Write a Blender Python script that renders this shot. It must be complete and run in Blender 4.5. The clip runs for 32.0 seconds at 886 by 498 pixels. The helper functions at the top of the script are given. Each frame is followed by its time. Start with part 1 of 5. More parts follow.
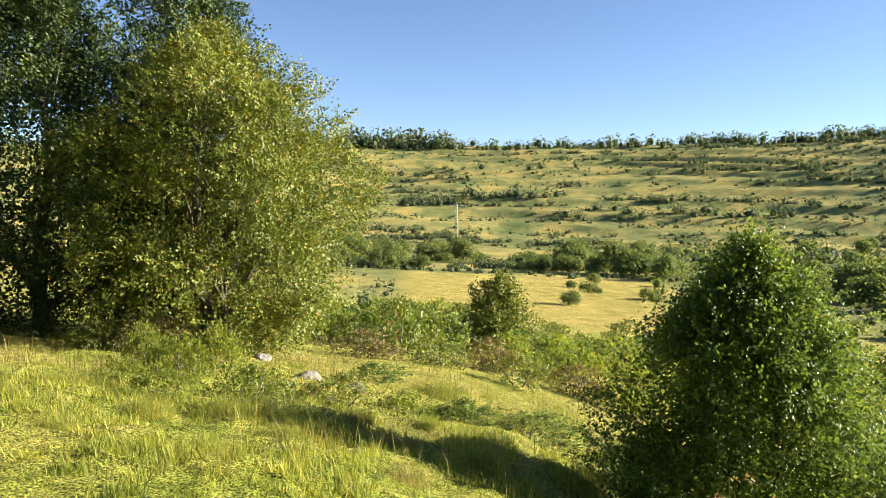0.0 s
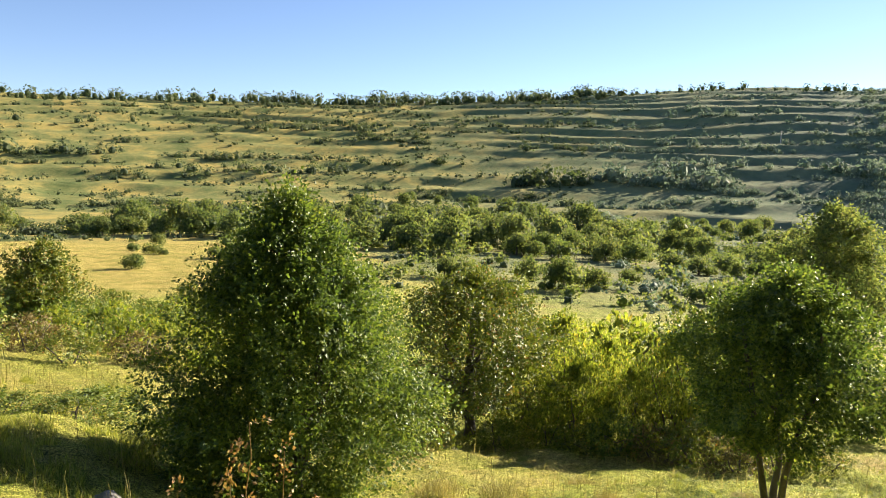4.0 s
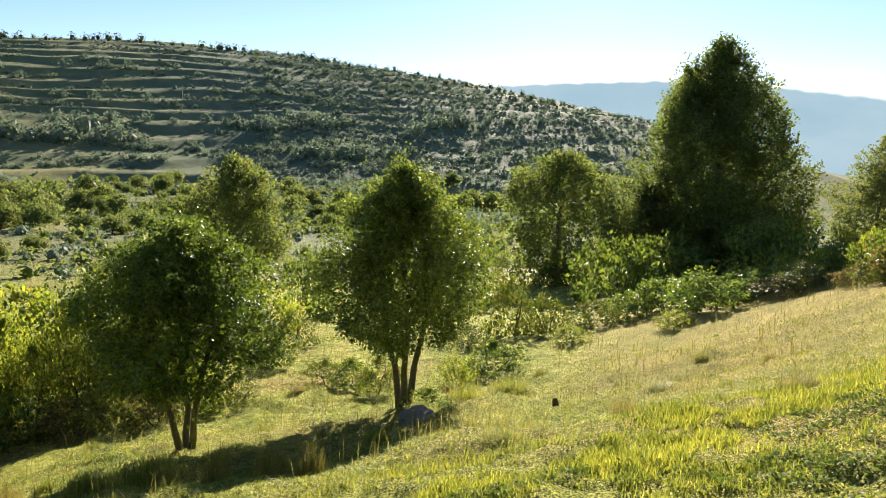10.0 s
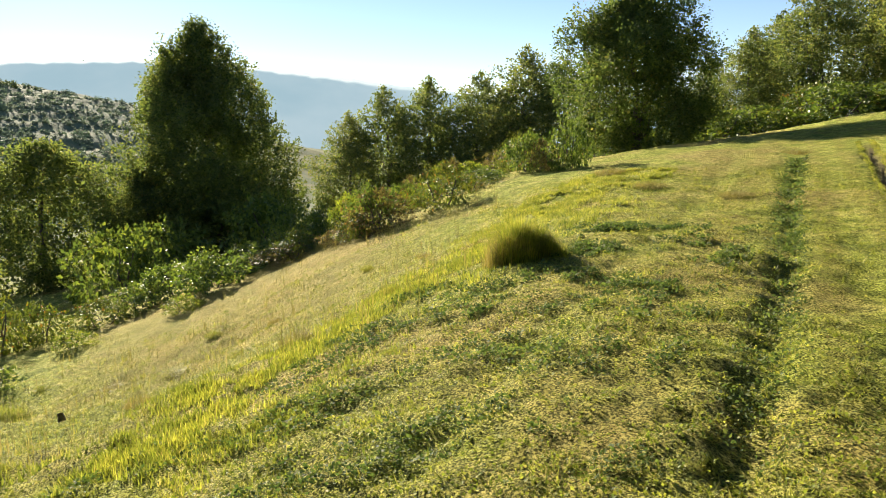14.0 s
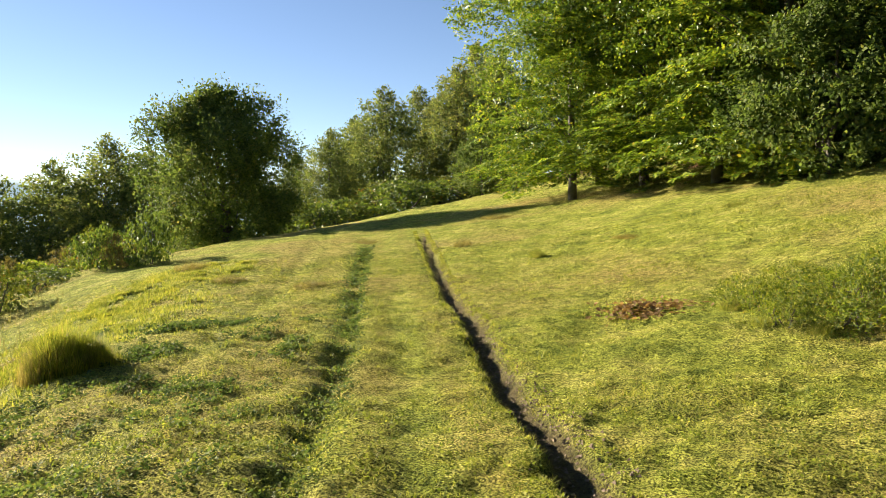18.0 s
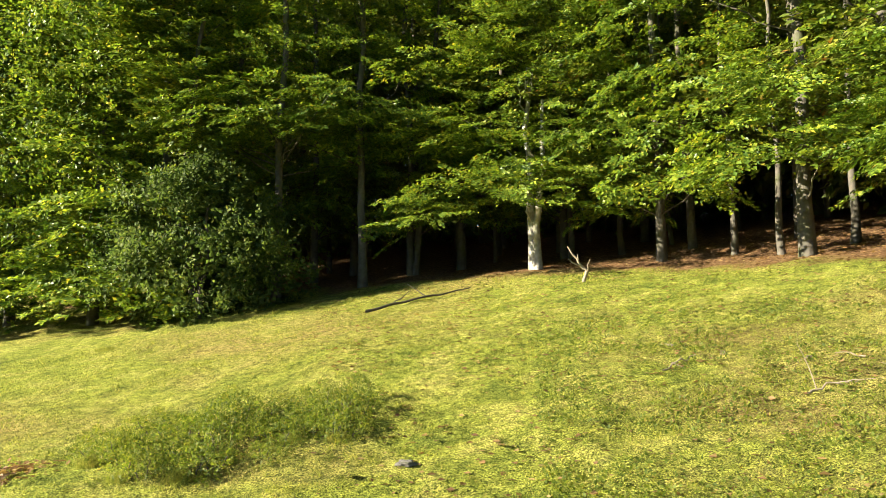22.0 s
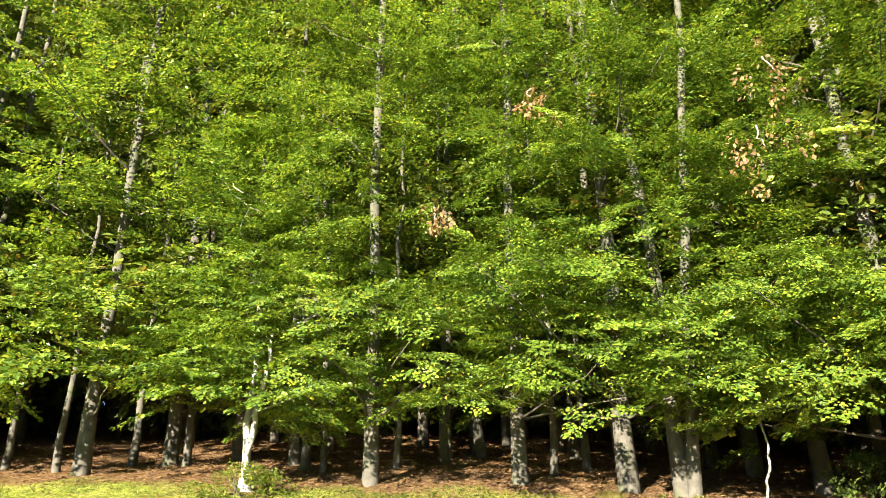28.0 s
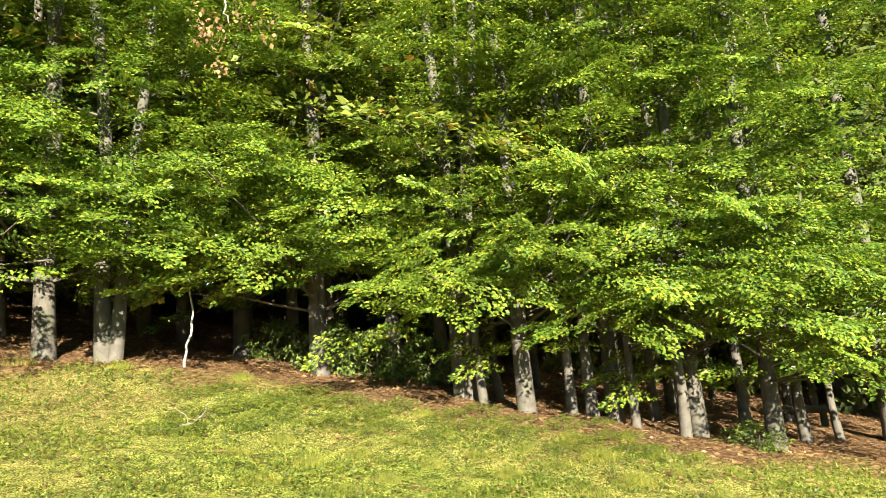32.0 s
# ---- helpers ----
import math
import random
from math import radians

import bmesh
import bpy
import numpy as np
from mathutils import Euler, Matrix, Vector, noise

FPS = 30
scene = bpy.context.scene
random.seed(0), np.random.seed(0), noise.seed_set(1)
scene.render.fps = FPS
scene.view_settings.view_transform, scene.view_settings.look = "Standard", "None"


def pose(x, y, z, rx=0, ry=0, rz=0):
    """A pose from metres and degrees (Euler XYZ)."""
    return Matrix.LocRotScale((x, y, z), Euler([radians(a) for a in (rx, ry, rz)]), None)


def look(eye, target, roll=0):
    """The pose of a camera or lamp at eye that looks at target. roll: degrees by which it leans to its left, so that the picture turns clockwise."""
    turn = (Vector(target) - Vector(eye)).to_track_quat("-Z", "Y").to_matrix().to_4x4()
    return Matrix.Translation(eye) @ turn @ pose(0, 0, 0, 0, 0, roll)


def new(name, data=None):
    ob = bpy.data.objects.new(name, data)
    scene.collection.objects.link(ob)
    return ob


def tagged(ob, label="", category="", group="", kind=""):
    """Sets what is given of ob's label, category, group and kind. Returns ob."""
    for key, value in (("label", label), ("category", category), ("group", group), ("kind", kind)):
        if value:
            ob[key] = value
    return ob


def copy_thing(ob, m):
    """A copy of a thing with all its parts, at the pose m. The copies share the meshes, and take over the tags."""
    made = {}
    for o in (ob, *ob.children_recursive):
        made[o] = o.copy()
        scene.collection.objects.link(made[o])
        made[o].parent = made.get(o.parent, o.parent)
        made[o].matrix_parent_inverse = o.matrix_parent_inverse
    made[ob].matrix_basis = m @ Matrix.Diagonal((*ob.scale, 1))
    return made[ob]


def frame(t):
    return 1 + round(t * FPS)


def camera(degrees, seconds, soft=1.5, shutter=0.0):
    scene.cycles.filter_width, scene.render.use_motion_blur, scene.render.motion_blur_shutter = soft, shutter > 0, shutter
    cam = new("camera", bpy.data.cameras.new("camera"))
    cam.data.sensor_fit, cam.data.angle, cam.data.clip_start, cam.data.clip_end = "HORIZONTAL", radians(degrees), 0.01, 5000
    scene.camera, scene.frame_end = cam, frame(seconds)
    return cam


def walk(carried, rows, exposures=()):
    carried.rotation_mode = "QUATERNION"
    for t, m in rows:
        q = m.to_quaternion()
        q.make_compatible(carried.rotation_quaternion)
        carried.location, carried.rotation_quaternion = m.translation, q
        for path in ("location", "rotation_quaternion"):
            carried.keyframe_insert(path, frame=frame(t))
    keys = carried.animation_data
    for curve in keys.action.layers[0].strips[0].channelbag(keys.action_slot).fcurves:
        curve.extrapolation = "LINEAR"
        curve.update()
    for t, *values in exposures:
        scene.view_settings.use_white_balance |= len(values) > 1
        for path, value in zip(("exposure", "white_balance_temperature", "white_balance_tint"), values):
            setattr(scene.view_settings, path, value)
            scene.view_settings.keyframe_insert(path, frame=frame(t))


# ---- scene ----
# camera: one person turning on the spot, phone at half an arm's length; x is east, y north
# rows: seconds, place, heading clockwise from north, pitch, lean to the left
PATH = [
    (0, -0.009, 0.385, 1.569, 0.00, -3.36, 1.28), (0.5, 0.009, 0.382, 1.576, 3.35, -3.76, 1.36),
    (1, 0.033, 0.407, 1.582, 7.46, -4.39, 1.44), (1.5, 0.071, 0.408, 1.580, 11.93, -5.02, 1.31),
    (2, 0.100, 0.397, 1.572, 16.50, -5.61, 1.21), (2.5, 0.132, 0.376, 1.557, 20.97, -6.04, 1.15),
    (3, 0.166, 0.349, 1.558, 25.15, -6.24, 1.20), (3.5, 0.198, 0.329, 1.564, 29.01, -6.20, 1.16),
    (5.5, 0.302, 0.253, 1.573, 44.68, -5.01, 1.22), (6, 0.327, 0.255, 1.570, 48.76, -4.94, 1.24),
    (6.5, 0.341, 0.257, 1.567, 52.45, -5.02, 1.17), (7, 0.358, 0.232, 1.558, 55.87, -5.33, 0.97),
    (7.5, 0.399, 0.198, 1.559, 59.26, -5.86, 0.92), (8, 0.444, 0.146, 1.562, 62.63, -6.55, 0.85),
    (8.5, 0.469, 0.099, 1.562, 65.87, -7.24, 0.95), (9, 0.487, 0.080, 1.559, 69.08, -7.83, 1.06),
    (9.5, 0.505, 0.066, 1.556, 72.54, -8.26, 1.05), (10, 0.527, 0.080, 1.561, 76.39, -8.67, 0.82),
    (10.5, 0.521, 0.069, 1.561, 80.47, -8.98, 0.37), (11, 0.515, 0.039, 1.562, 84.72, -9.26, -0.18),
    (11.5, 0.514, 0.006, 1.553, 89.26, -9.49, -0.65), (12, 0.511, -0.011, 1.559, 94.05, -9.69, -1.03),
    (12.5, 0.482, -0.027, 1.573, 99.14, -9.90, -1.24), (13, 0.468, -0.034, 1.568, 104.25, -10.14, -1.31),
    (13.5, 0.456, -0.035, 1.556, 109.26, -10.26, -1.26), (14, 0.428, -0.041, 1.555, 114.03, -10.16, -1.19),
    (14.5, 0.401, -0.086, 1.568, 118.78, -9.67, -1.18), (16.5, 0.285, -0.266, 1.604, 132.58, -6.61, -1.61),
    (17, 0.274, -0.349, 1.614, 136.07, -5.70, -1.41), (17.5, 0.258, -0.428, 1.608, 140.08, -4.66, -1.16),
    (18, 0.227, -0.473, 1.603, 144.60, -3.71, -1.00), (18.5, 0.177, -0.522, 1.597, 149.25, -2.90, -1.00),
    (19, 0.171, -0.536, 1.594, 153.64, -2.15, -1.13), (19.5, 0.196, -0.515, 1.613, 157.92, -1.21, -1.40),
    (20, 0.187, -0.521, 1.629, 162.63, 0.03, -1.46), (20.5, 0.157, -0.523, 1.647, 168.04, 1.47, -1.40),
    (21, 0.108, -0.538, 1.665, 174.53, 3.13, -1.15), (21.5, 0.058, -0.525, 1.692, 181.95, 4.71, -0.92),
    (22, -0.001, -0.498, 1.700, 189.99, 6.39, -0.83), (22.5, -0.071, -0.484, 1.722, 198.53, 8.30, -0.81),
    (23, -0.152, -0.476, 1.727, 206.84, 10.69, -0.75), (23.5, -0.211, -0.433, 1.723, 214.05, 13.82, -0.83),
    (24, -0.232, -0.407, 1.733, 219.62, 17.56, -0.93), (24.5, -0.235, -0.415, 1.737, 223.46, 21.66, -1.06),
    (25, -0.249, -0.422, 1.723, 226.00, 25.47, -1.19), (25.5, -0.262, -0.419, 1.708, 227.95, 28.00, -1.44),
    (27.5, -0.321, -0.255, 1.652, 236.97, 24.35, -1.17), (28, -0.324, -0.211, 1.639, 240.80, 22.07, -1.52),
    (28.5, -0.343, -0.175, 1.634, 245.43, 19.61, -1.81), (29, -0.367, -0.125, 1.626, 250.59, 17.45, -2.13),
    (29.5, -0.397, -0.069, 1.609, 255.91, 15.75, -2.59), (30, -0.415, -0.030, 1.595, 261.09, 14.35, -3.05),
    (30.5, -0.440, -0.000, 1.588, 266.06, 13.12, -3.59), (31, -0.462, 0.029, 1.594, 270.85, 11.94, -3.98),
    (31.5, -0.466, 0.076, 1.598, 276.07, 10.86, -4.37), (32, -0.478, 0.131, 1.602, 281.12, 9.86, -4.80),
]
cam = camera(62.16, 32.0, soft=0.7)


def aim(row):
    t, x, y, z, yaw, pitch, roll = row
    yaw, pitch = radians(yaw), radians(pitch)
    way = Vector((math.sin(yaw) * math.cos(pitch), math.cos(yaw) * math.cos(pitch), math.sin(pitch)))
    return t, look((x, y, z), Vector((x, y, z)) + way, roll)


EXPOSURES = [(0, 1.97, 6250, 15), (6, 1.9, 6400, 19), (9, 1.8, 6250, 18), (11, 1.6, 6200, 17), (17, 1.64, 6650, 15), (21, 1.93, 6550, 12),
             (24, 2.25, 6100, 11), (28, 2.4, 6100, 12), (32, 2.24, 6050, 12)]
walk(cam, [aim(row) for row in PATH], EXPOSURES)

# ---- daylight: low morning sun in the east, clear sky ----
SUN_AZ, SUN_EL = 87.0, 20.5
world = bpy.data.worlds.new("sky")
scene.world = world
world.use_nodes = True
wn = world.node_tree
sky = wn.nodes.new("ShaderNodeTexSky")
sky.sky_type, sky.sun_disc = "NISHITA", False
sky.sun_elevation, sky.sun_rotation = radians(SUN_EL), radians(SUN_AZ)
sky.air_density, sky.dust_density, sky.ozone_density = 0.75, 0.05, 2.2
wn.links.new(sky.outputs[0], wn.nodes["Background"].inputs[0])
wn.nodes["Background"].inputs[1].default_value = 0.05

lamp = bpy.data.lights.new("sun", "SUN")
lamp.energy, lamp.angle, lamp.color = 5.0, radians(0.6), (1.0, 0.88, 0.66)
sun = new("sun", lamp)
sun_way = Vector((math.sin(radians(SUN_AZ)) * math.cos(radians(SUN_EL)), math.cos(radians(SUN_AZ)) * math.cos(radians(SUN_EL)), math.sin(radians(SUN_EL))))
sun.matrix_world = look(sun_way * 50, (0, 0, 0))


# ---- materials ----
def material(name):
    m = bpy.data.materials.new(name)
    m.use_nodes = True
    t = m.node_tree
    return m, t, t.nodes["Principled BSDF"]


def node(t, kind, **values):
    n = t.nodes.new(kind)
    for key, value in values.items():
        n.inputs[key].default_value = value
    return n


def ramp(t, source, stops):
    r = t.nodes.new("ShaderNodeValToRGB")
    while len(r.color_ramp.elements) < len(stops):
        r.color_ramp.elements.new(0.5)
    for e, (at, colour) in zip(r.color_ramp.elements, stops):
        e.position, e.color = at, (*colour, 1)
    t.links.new(source, r.inputs[0])
    return r.outputs[0]


def noise_out(t, scale, detail=4.0, rough=0.6, coords="object"):
    n = node(t, "ShaderNodeTexNoise", Scale=scale, Detail=detail, Roughness=rough)
    g = t.nodes.new("ShaderNodeTexCoord" if coords == "object" else "ShaderNodeNewGeometry")
    t.links.new(g.outputs["Object" if coords == "object" else "Position"], n.inputs["Vector"])
    return n.outputs[0]


def mix(t, fac, a, b, how="MIX"):
    m = t.nodes.new("ShaderNodeMix")
    m.data_type, m.blend_type = "RGBA", how
    for k, v in ((0, fac), (6, a), (7, b)):
        if hasattr(v, "links"):
            t.links.new(v, m.inputs[k])
        else:
            m.inputs[k].default_value = v if k == 0 else (*v, 1)
    return m.outputs[2]


HAZE_TINT = (0.6, 0.8, 1.0, 1)      # haze over the far slope, put in as a pale blue sheen


def leaf_material(name, dark, mid, light, rare, gloss=0.45, through_light=0.45, spec=0.5, patch_size=0.55, patchy=0.0, glow=(1.25, 1.22, 0.7), far_haze=0.0):
    """Leaves: each one its own green, a few turned; light shines through them."""
    m, t, p = material(name)
    geo = t.nodes.new("ShaderNodeNewGeometry")
    tint = ramp(t, geo.outputs["Random Per Island"], [(0.0, dark), (0.5, mid), (0.93, light), (1.0, rare)])
    patch = ramp(t, noise_out(t, patch_size, 3.0), [(0.34, (0.72 - patchy, 0.78 - patchy, 0.7 - patchy)), (0.66, (1.2 + patchy * 0.4, 1.12 + patchy * 0.4, 1.0))])
    tint = mix(t, 1.0, tint, patch, "MULTIPLY")
    info = t.nodes.new("ShaderNodeObjectInfo")
    tint = mix(t, 1.0, tint, ramp(t, info.outputs["Random"], [(0, (0.86, 0.9, 0.85)), (1, (1.12, 1.06, 1.05))]), "MULTIPLY")
    t.links.new(tint, p.inputs["Base Color"])
    p.inputs["Roughness"].default_value = gloss
    p.inputs["Specular IOR Level"].default_value = spec
    p.inputs["Sheen Weight"].default_value, p.inputs["Sheen Roughness"].default_value = far_haze, 0.55
    p.inputs["Sheen Tint"].default_value = HAZE_TINT
    tr = t.nodes.new("ShaderNodeBsdfTranslucent")
    t.links.new(mix(t, 1.0, tint, glow, "MULTIPLY"), tr.inputs[0])
    ms = t.nodes.new("ShaderNodeMixShader")
    ms.inputs[0].default_value = through_light
    t.links.new(p.outputs[0], ms.inputs[1])
    t.links.new(tr.outputs[0], ms.inputs[2])
    t.links.new(ms.outputs[0], t.nodes["Material Output"].inputs[0])
    return m


def bark_material(name, a, b, moss):
    m, t, p = material(name)
    base = ramp(t, noise_out(t, 9.0, 6.0), [(0.3, a), (0.7, b)])
    green = ramp(t, noise_out(t, 2.0, 3.0), [(0.5, (0, 0, 0)), (0.68, (1, 1, 1))])
    t.links.new(mix(t, green, base, moss), p.inputs["Base Color"])
    p.inputs["Roughness"].default_value = 0.85
    bump = node(t, "ShaderNodeBump", Strength=0.6, Distance=0.02)
    t.links.new(noise_out(t, 28.0, 6.0), bump.inputs["Height"])
    t.links.new(bump.outputs[0], p.inputs["Normal"])
    return m


LEAF = {
    "beech": leaf_material("beech_leaf", (0.075, 0.155, 0.026), (0.19, 0.3, 0.038), (0.32, 0.4, 0.044), (0.43, 0.36, 0.055), 0.42, 0.42, 0.5, 0.9, 0.26),
    "holly": leaf_material("holly_leaf", (0.07, 0.12, 0.036), (0.145, 0.21, 0.05), (0.235, 0.3, 0.06), (0.29, 0.32, 0.065), 0.45, 0.42, 0.33, glow=(1.15, 1.15, 0.65)),
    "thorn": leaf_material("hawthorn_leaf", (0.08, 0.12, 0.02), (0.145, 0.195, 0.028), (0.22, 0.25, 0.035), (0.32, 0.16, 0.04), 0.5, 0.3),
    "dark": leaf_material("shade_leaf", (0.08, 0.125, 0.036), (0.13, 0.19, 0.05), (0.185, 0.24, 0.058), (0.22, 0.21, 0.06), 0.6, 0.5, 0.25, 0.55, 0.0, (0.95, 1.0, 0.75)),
    # near-black green puts the shade behind the hawthorn into the leaf colour
    "deep": leaf_material("deep_shade_leaf", (0.03, 0.055, 0.02), (0.05, 0.085, 0.026), (0.085, 0.125, 0.032), (0.12, 0.13, 0.035), 0.5, 0.22, 0.3),
    "shrub": leaf_material("shrub_leaf", (0.09, 0.14, 0.022), (0.185, 0.245, 0.038), (0.29, 0.33, 0.05), (0.36, 0.28, 0.06), 0.5, 0.6),
    # the next three put far haze into a blue sheen and greyed greens
    "hill": leaf_material("hill_scrub_leaf", (0.055, 0.085, 0.045), (0.085, 0.12, 0.058), (0.12, 0.155, 0.07), (0.15, 0.15, 0.08), 0.7, 0.4, 0.2, 0.05, far_haze=0.08),
    "hazed": leaf_material("hazed_scrub_leaf", (0.11, 0.155, 0.11), (0.17, 0.225, 0.155), (0.225, 0.28, 0.185), (0.25, 0.26, 0.18), 0.7, 0.3, 0.2, 0.05, glow=(1.0, 1.1, 1.0), far_haze=0.1),
    "grove": leaf_material("grove_leaf", (0.09, 0.13, 0.05), (0.15, 0.2, 0.07), (0.22, 0.26, 0.085), (0.24, 0.23, 0.1), 0.6, 0.58, 0.2, 0.3, far_haze=0.06),
    "grass": leaf_material("grass_blade", (0.13, 0.18, 0.03), (0.32, 0.37, 0.065), (0.5, 0.5, 0.12), (0.47, 0.4, 0.16), 0.55, 0.5, 0.25, 2.2, 0.12, (1.1, 1.12, 0.7)),
    "straw": leaf_material("straw_blade", (0.22, 0.21, 0.06), (0.34, 0.3, 0.1), (0.43, 0.37, 0.15), (0.48, 0.41, 0.19), 0.5, 0.4, 0.25, 2.2, 0.2, (1.05, 1.05, 0.8)),
    "dry": leaf_material("withered_leaf", (0.16, 0.09, 0.045), (0.28, 0.175, 0.08), (0.4, 0.275, 0.13), (0.46, 0.35, 0.18), 0.6, 0.35),
    "bramble": leaf_material("bramble_leaf", (0.1, 0.09, 0.04), (0.17, 0.145, 0.06), (0.22, 0.2, 0.07), (0.25, 0.16, 0.08), 0.6, 0.4),
}
BARK = bark_material("grey_bark", (0.065, 0.058, 0.045), (0.13, 0.118, 0.094), (0.085, 0.095, 0.045))
PALE_BARK = bark_material("pale_bark", (0.3, 0.28, 0.24), (0.55, 0.53, 0.48), (0.2, 0.21, 0.12))
DARK_BARK = bark_material("dark_bark", (0.06, 0.05, 0.04), (0.14, 0.12, 0.095), (0.07, 0.075, 0.03))
DEADWOOD = bark_material("dead_wood", (0.2, 0.16, 0.11), (0.38, 0.32, 0.24), (0.25, 0.2, 0.13))
STONE = bark_material("grey_stone", (0.13, 0.125, 0.11), (0.27, 0.25, 0.23), (0.14, 0.15, 0.08))

SOIL = bark_material("brown_soil", (0.12, 0.085, 0.055), (0.27, 0.2, 0.13), (0.2, 0.15, 0.1))


# ---- ground: heights by heading (every 30 degrees from north) and distance ----
RADII = np.array([0.0, 6, 14, 25, 50, 110, 267, 600])
HEIGHTS = np.array([
    (-0.6, -2, -3.5, -6.3, -9, -12.31, 49.77),
    (-1.6, -3.9, -5.4, -7.7, -10, -12.45, 56.43),
    (-1.35, -3.75, -5.4, -8.6, -12.5, -17.09, 66.43),
    (-0.8, -3.05, -4.5, -7.7, -13.9, -25.94, 20.6),
    (0, -0.35, -0.4, -2.6, -14, -37.19, -57.73),
    (0, 0.1, 0.9, 2.3, 3.8, 3.57, -1.07),
    (0.25, 1.5, 3.2, 7.5, 15, 27.46, 38.93),
    (0.6, 2.3, 4.5, 9, 18, 35.89, 52.27),
    (0.9, 2.8, 5, 9.5, 19, 38.7, 55.6),
    (0.8, 2, 3.6, 7, 14, 30.27, 45.6),
    (0.35, 0.3, 0.4, 1, 3, 7.78, 22.27),
    (0, -1, -1.9, -4, -6, -7.67, 38.93),
])


def height_table():
    """A fine table over heading and distance, smooth both ways."""
    rows = np.hstack([np.zeros((12, 1)), HEIGHTS])
    fine_r = np.concatenate([np.linspace(0, 30, 121), np.linspace(30.6, 600, 600)])
    step = np.diff(RADII)
    out = []
    for row in rows:
        slope = np.diff(row) / step
        m = np.concatenate([[0.0], (slope[:-1] * step[1:] + slope[1:] * step[:-1]) / (step[:-1] + step[1:]), [0.1]])
        k = np.clip(np.searchsorted(RADII, fine_r, side="right") - 1, 0, len(step) - 1)
        h = step[k]
        s = (fine_r - RADII[k]) / h
        out.append((2 * s**3 - 3 * s**2 + 1) * row[k] + (s**3 - 2 * s**2 + s) * h * m[k] + (3 * s**2 - 2 * s**3) * row[k + 1] + (s**3 - s**2) * h * m[k + 1])
    out = np.array(out)
    head = np.arange(360) / 30.0
    i, s = head.astype(int), (head % 1)[:, None]
    a, b, c, d = (out[(i + j) % 12] for j in (-1, 0, 1, 2))
    return fine_r, b + 0.5 * s * (c - a + s * (2 * a - 5 * b + 4 * c - d + s * (3 * (b - c) + d - a)))


FINE_R, TABLE = height_table()
WAVES = np.random.RandomState(5).uniform(0, 6.283, (40, 2))


def waves(x, y, size, k0=0):
    """Soft pseudo-random relief of about the given wavelength, from -1 to 1."""
    z = 0
    for k in range(k0, k0 + 6):
        w, ph = WAVES[k]
        q = 6.283 / size * (0.7 + 0.12 * (k - k0))
        z = z + np.sin(q * (x * math.cos(w) + y * math.sin(w)) + ph) * np.sin(0.61 * q * (y * math.cos(w) - x * math.sin(w)) + 2 * ph)
    return z / 3.0


TRACK_WAY = (0.643, -0.766)      # the cart track's heading, about 140 degrees


def track_side(x, y):
    """Metres along the track and to its right side."""
    return x * TRACK_WAY[0] + y * TRACK_WAY[1], x * TRACK_WAY[1] - y * TRACK_WAY[0]


def terrain(x, y):
    x, y = np.asarray(x, float), np.asarray(y, float)
    r = np.hypot(x, y)
    head = np.degrees(np.arctan2(x, y)) % 360
    i = head.astype(int) % 360
    s = head - np.floor(head)
    rr = np.clip(r, 0, 600)
    k = np.clip(np.searchsorted(FINE_R, rr, side="right") - 1, 0, len(FINE_R) - 2)
    q = (rr - FINE_R[k]) / (FINE_R[k + 1] - FINE_R[k])
    j = (i + 1) % 360
    z = (TABLE[i, k] * (1 - q) + TABLE[i, k + 1] * q) * (1 - s) + (TABLE[j, k] * (1 - q) + TABLE[j, k + 1] * q) * s
    z = z - np.clip(r - 600, 0, None) * 0.035
    far = np.clip((r - 60) / 120, 0, 1)
    z = z + far * (1.0 * waves(x, y, 100, 0) + 0.15 * waves(x, y, 26, 8)) * np.clip(1.5 - r / 1200, 0.2, 1)
    # terraces on the far slope: level treads and steep banks
    slope = np.clip((r - 225) / 60, 0, 1) * np.clip((640 - r) / 60, 0, 1) * np.clip((104 - np.abs((head - 32 + 180) % 360 - 180) * 1.5) / 20, 0, 1)
    step = (z + 2.6 * waves(x, y, 150, 14) + 0.7 * waves(x, y, 40, 20)) / 6.2
    part_up = step - np.floor(step)
    tread = np.floor(step) + 0.22 * part_up + 0.78 * np.clip((part_up - 0.7) / 0.3, 0, 1) ** 1.3
    z = z + slope * (0.5 + 0.35 * waves(x, y, 170, 26)) * (tread - step) * 6.2
    near = np.clip((r - 1.5) / 4, 0, 1)
    z = z + near * (0.10 * waves(x, y, 7.0, 16) + 0.035 * waves(x, y, 1.9, 22) + 0.026 * waves(x, y, 0.7, 28)) + np.clip(1.3 - r / 14, 0, 1) * (0.019 * waves(x, y, 0.33, 4) + 0.012 * waves(x, y, 0.19, 30))
    bank = np.clip((r - 4) / 3, 0, 1) * np.clip((22 - r) / 5, 0, 1) * np.clip((110 - np.abs((head - 35 + 180) % 360 - 180) * 1.5) / 20, 0, 1)
    z = z + bank * (0.085 * waves(x, y, 2.7, 6) + 0.05 * waves(x, y, 1.15, 13))
    # cart track: two shallow wheel marks and the washed-out furrow on its right
    a, b = track_side(x, y)
    on = np.clip((a + 3) / 3, 0, 1) * np.clip((34 - a) / 6, 0, 1)
    z = z - on * 0.085 * np.exp(-((b + 0.4 + 0.04 * np.sin(a * 0.5)) / 0.15) ** 2)
    z = z - on * 0.055 * np.exp(-((b + 1.95) / 0.2) ** 2) - on * 0.035 * np.exp(-((b - 0.35) / 0.22) ** 2)
    z = z - furrow(a, b)
    return z


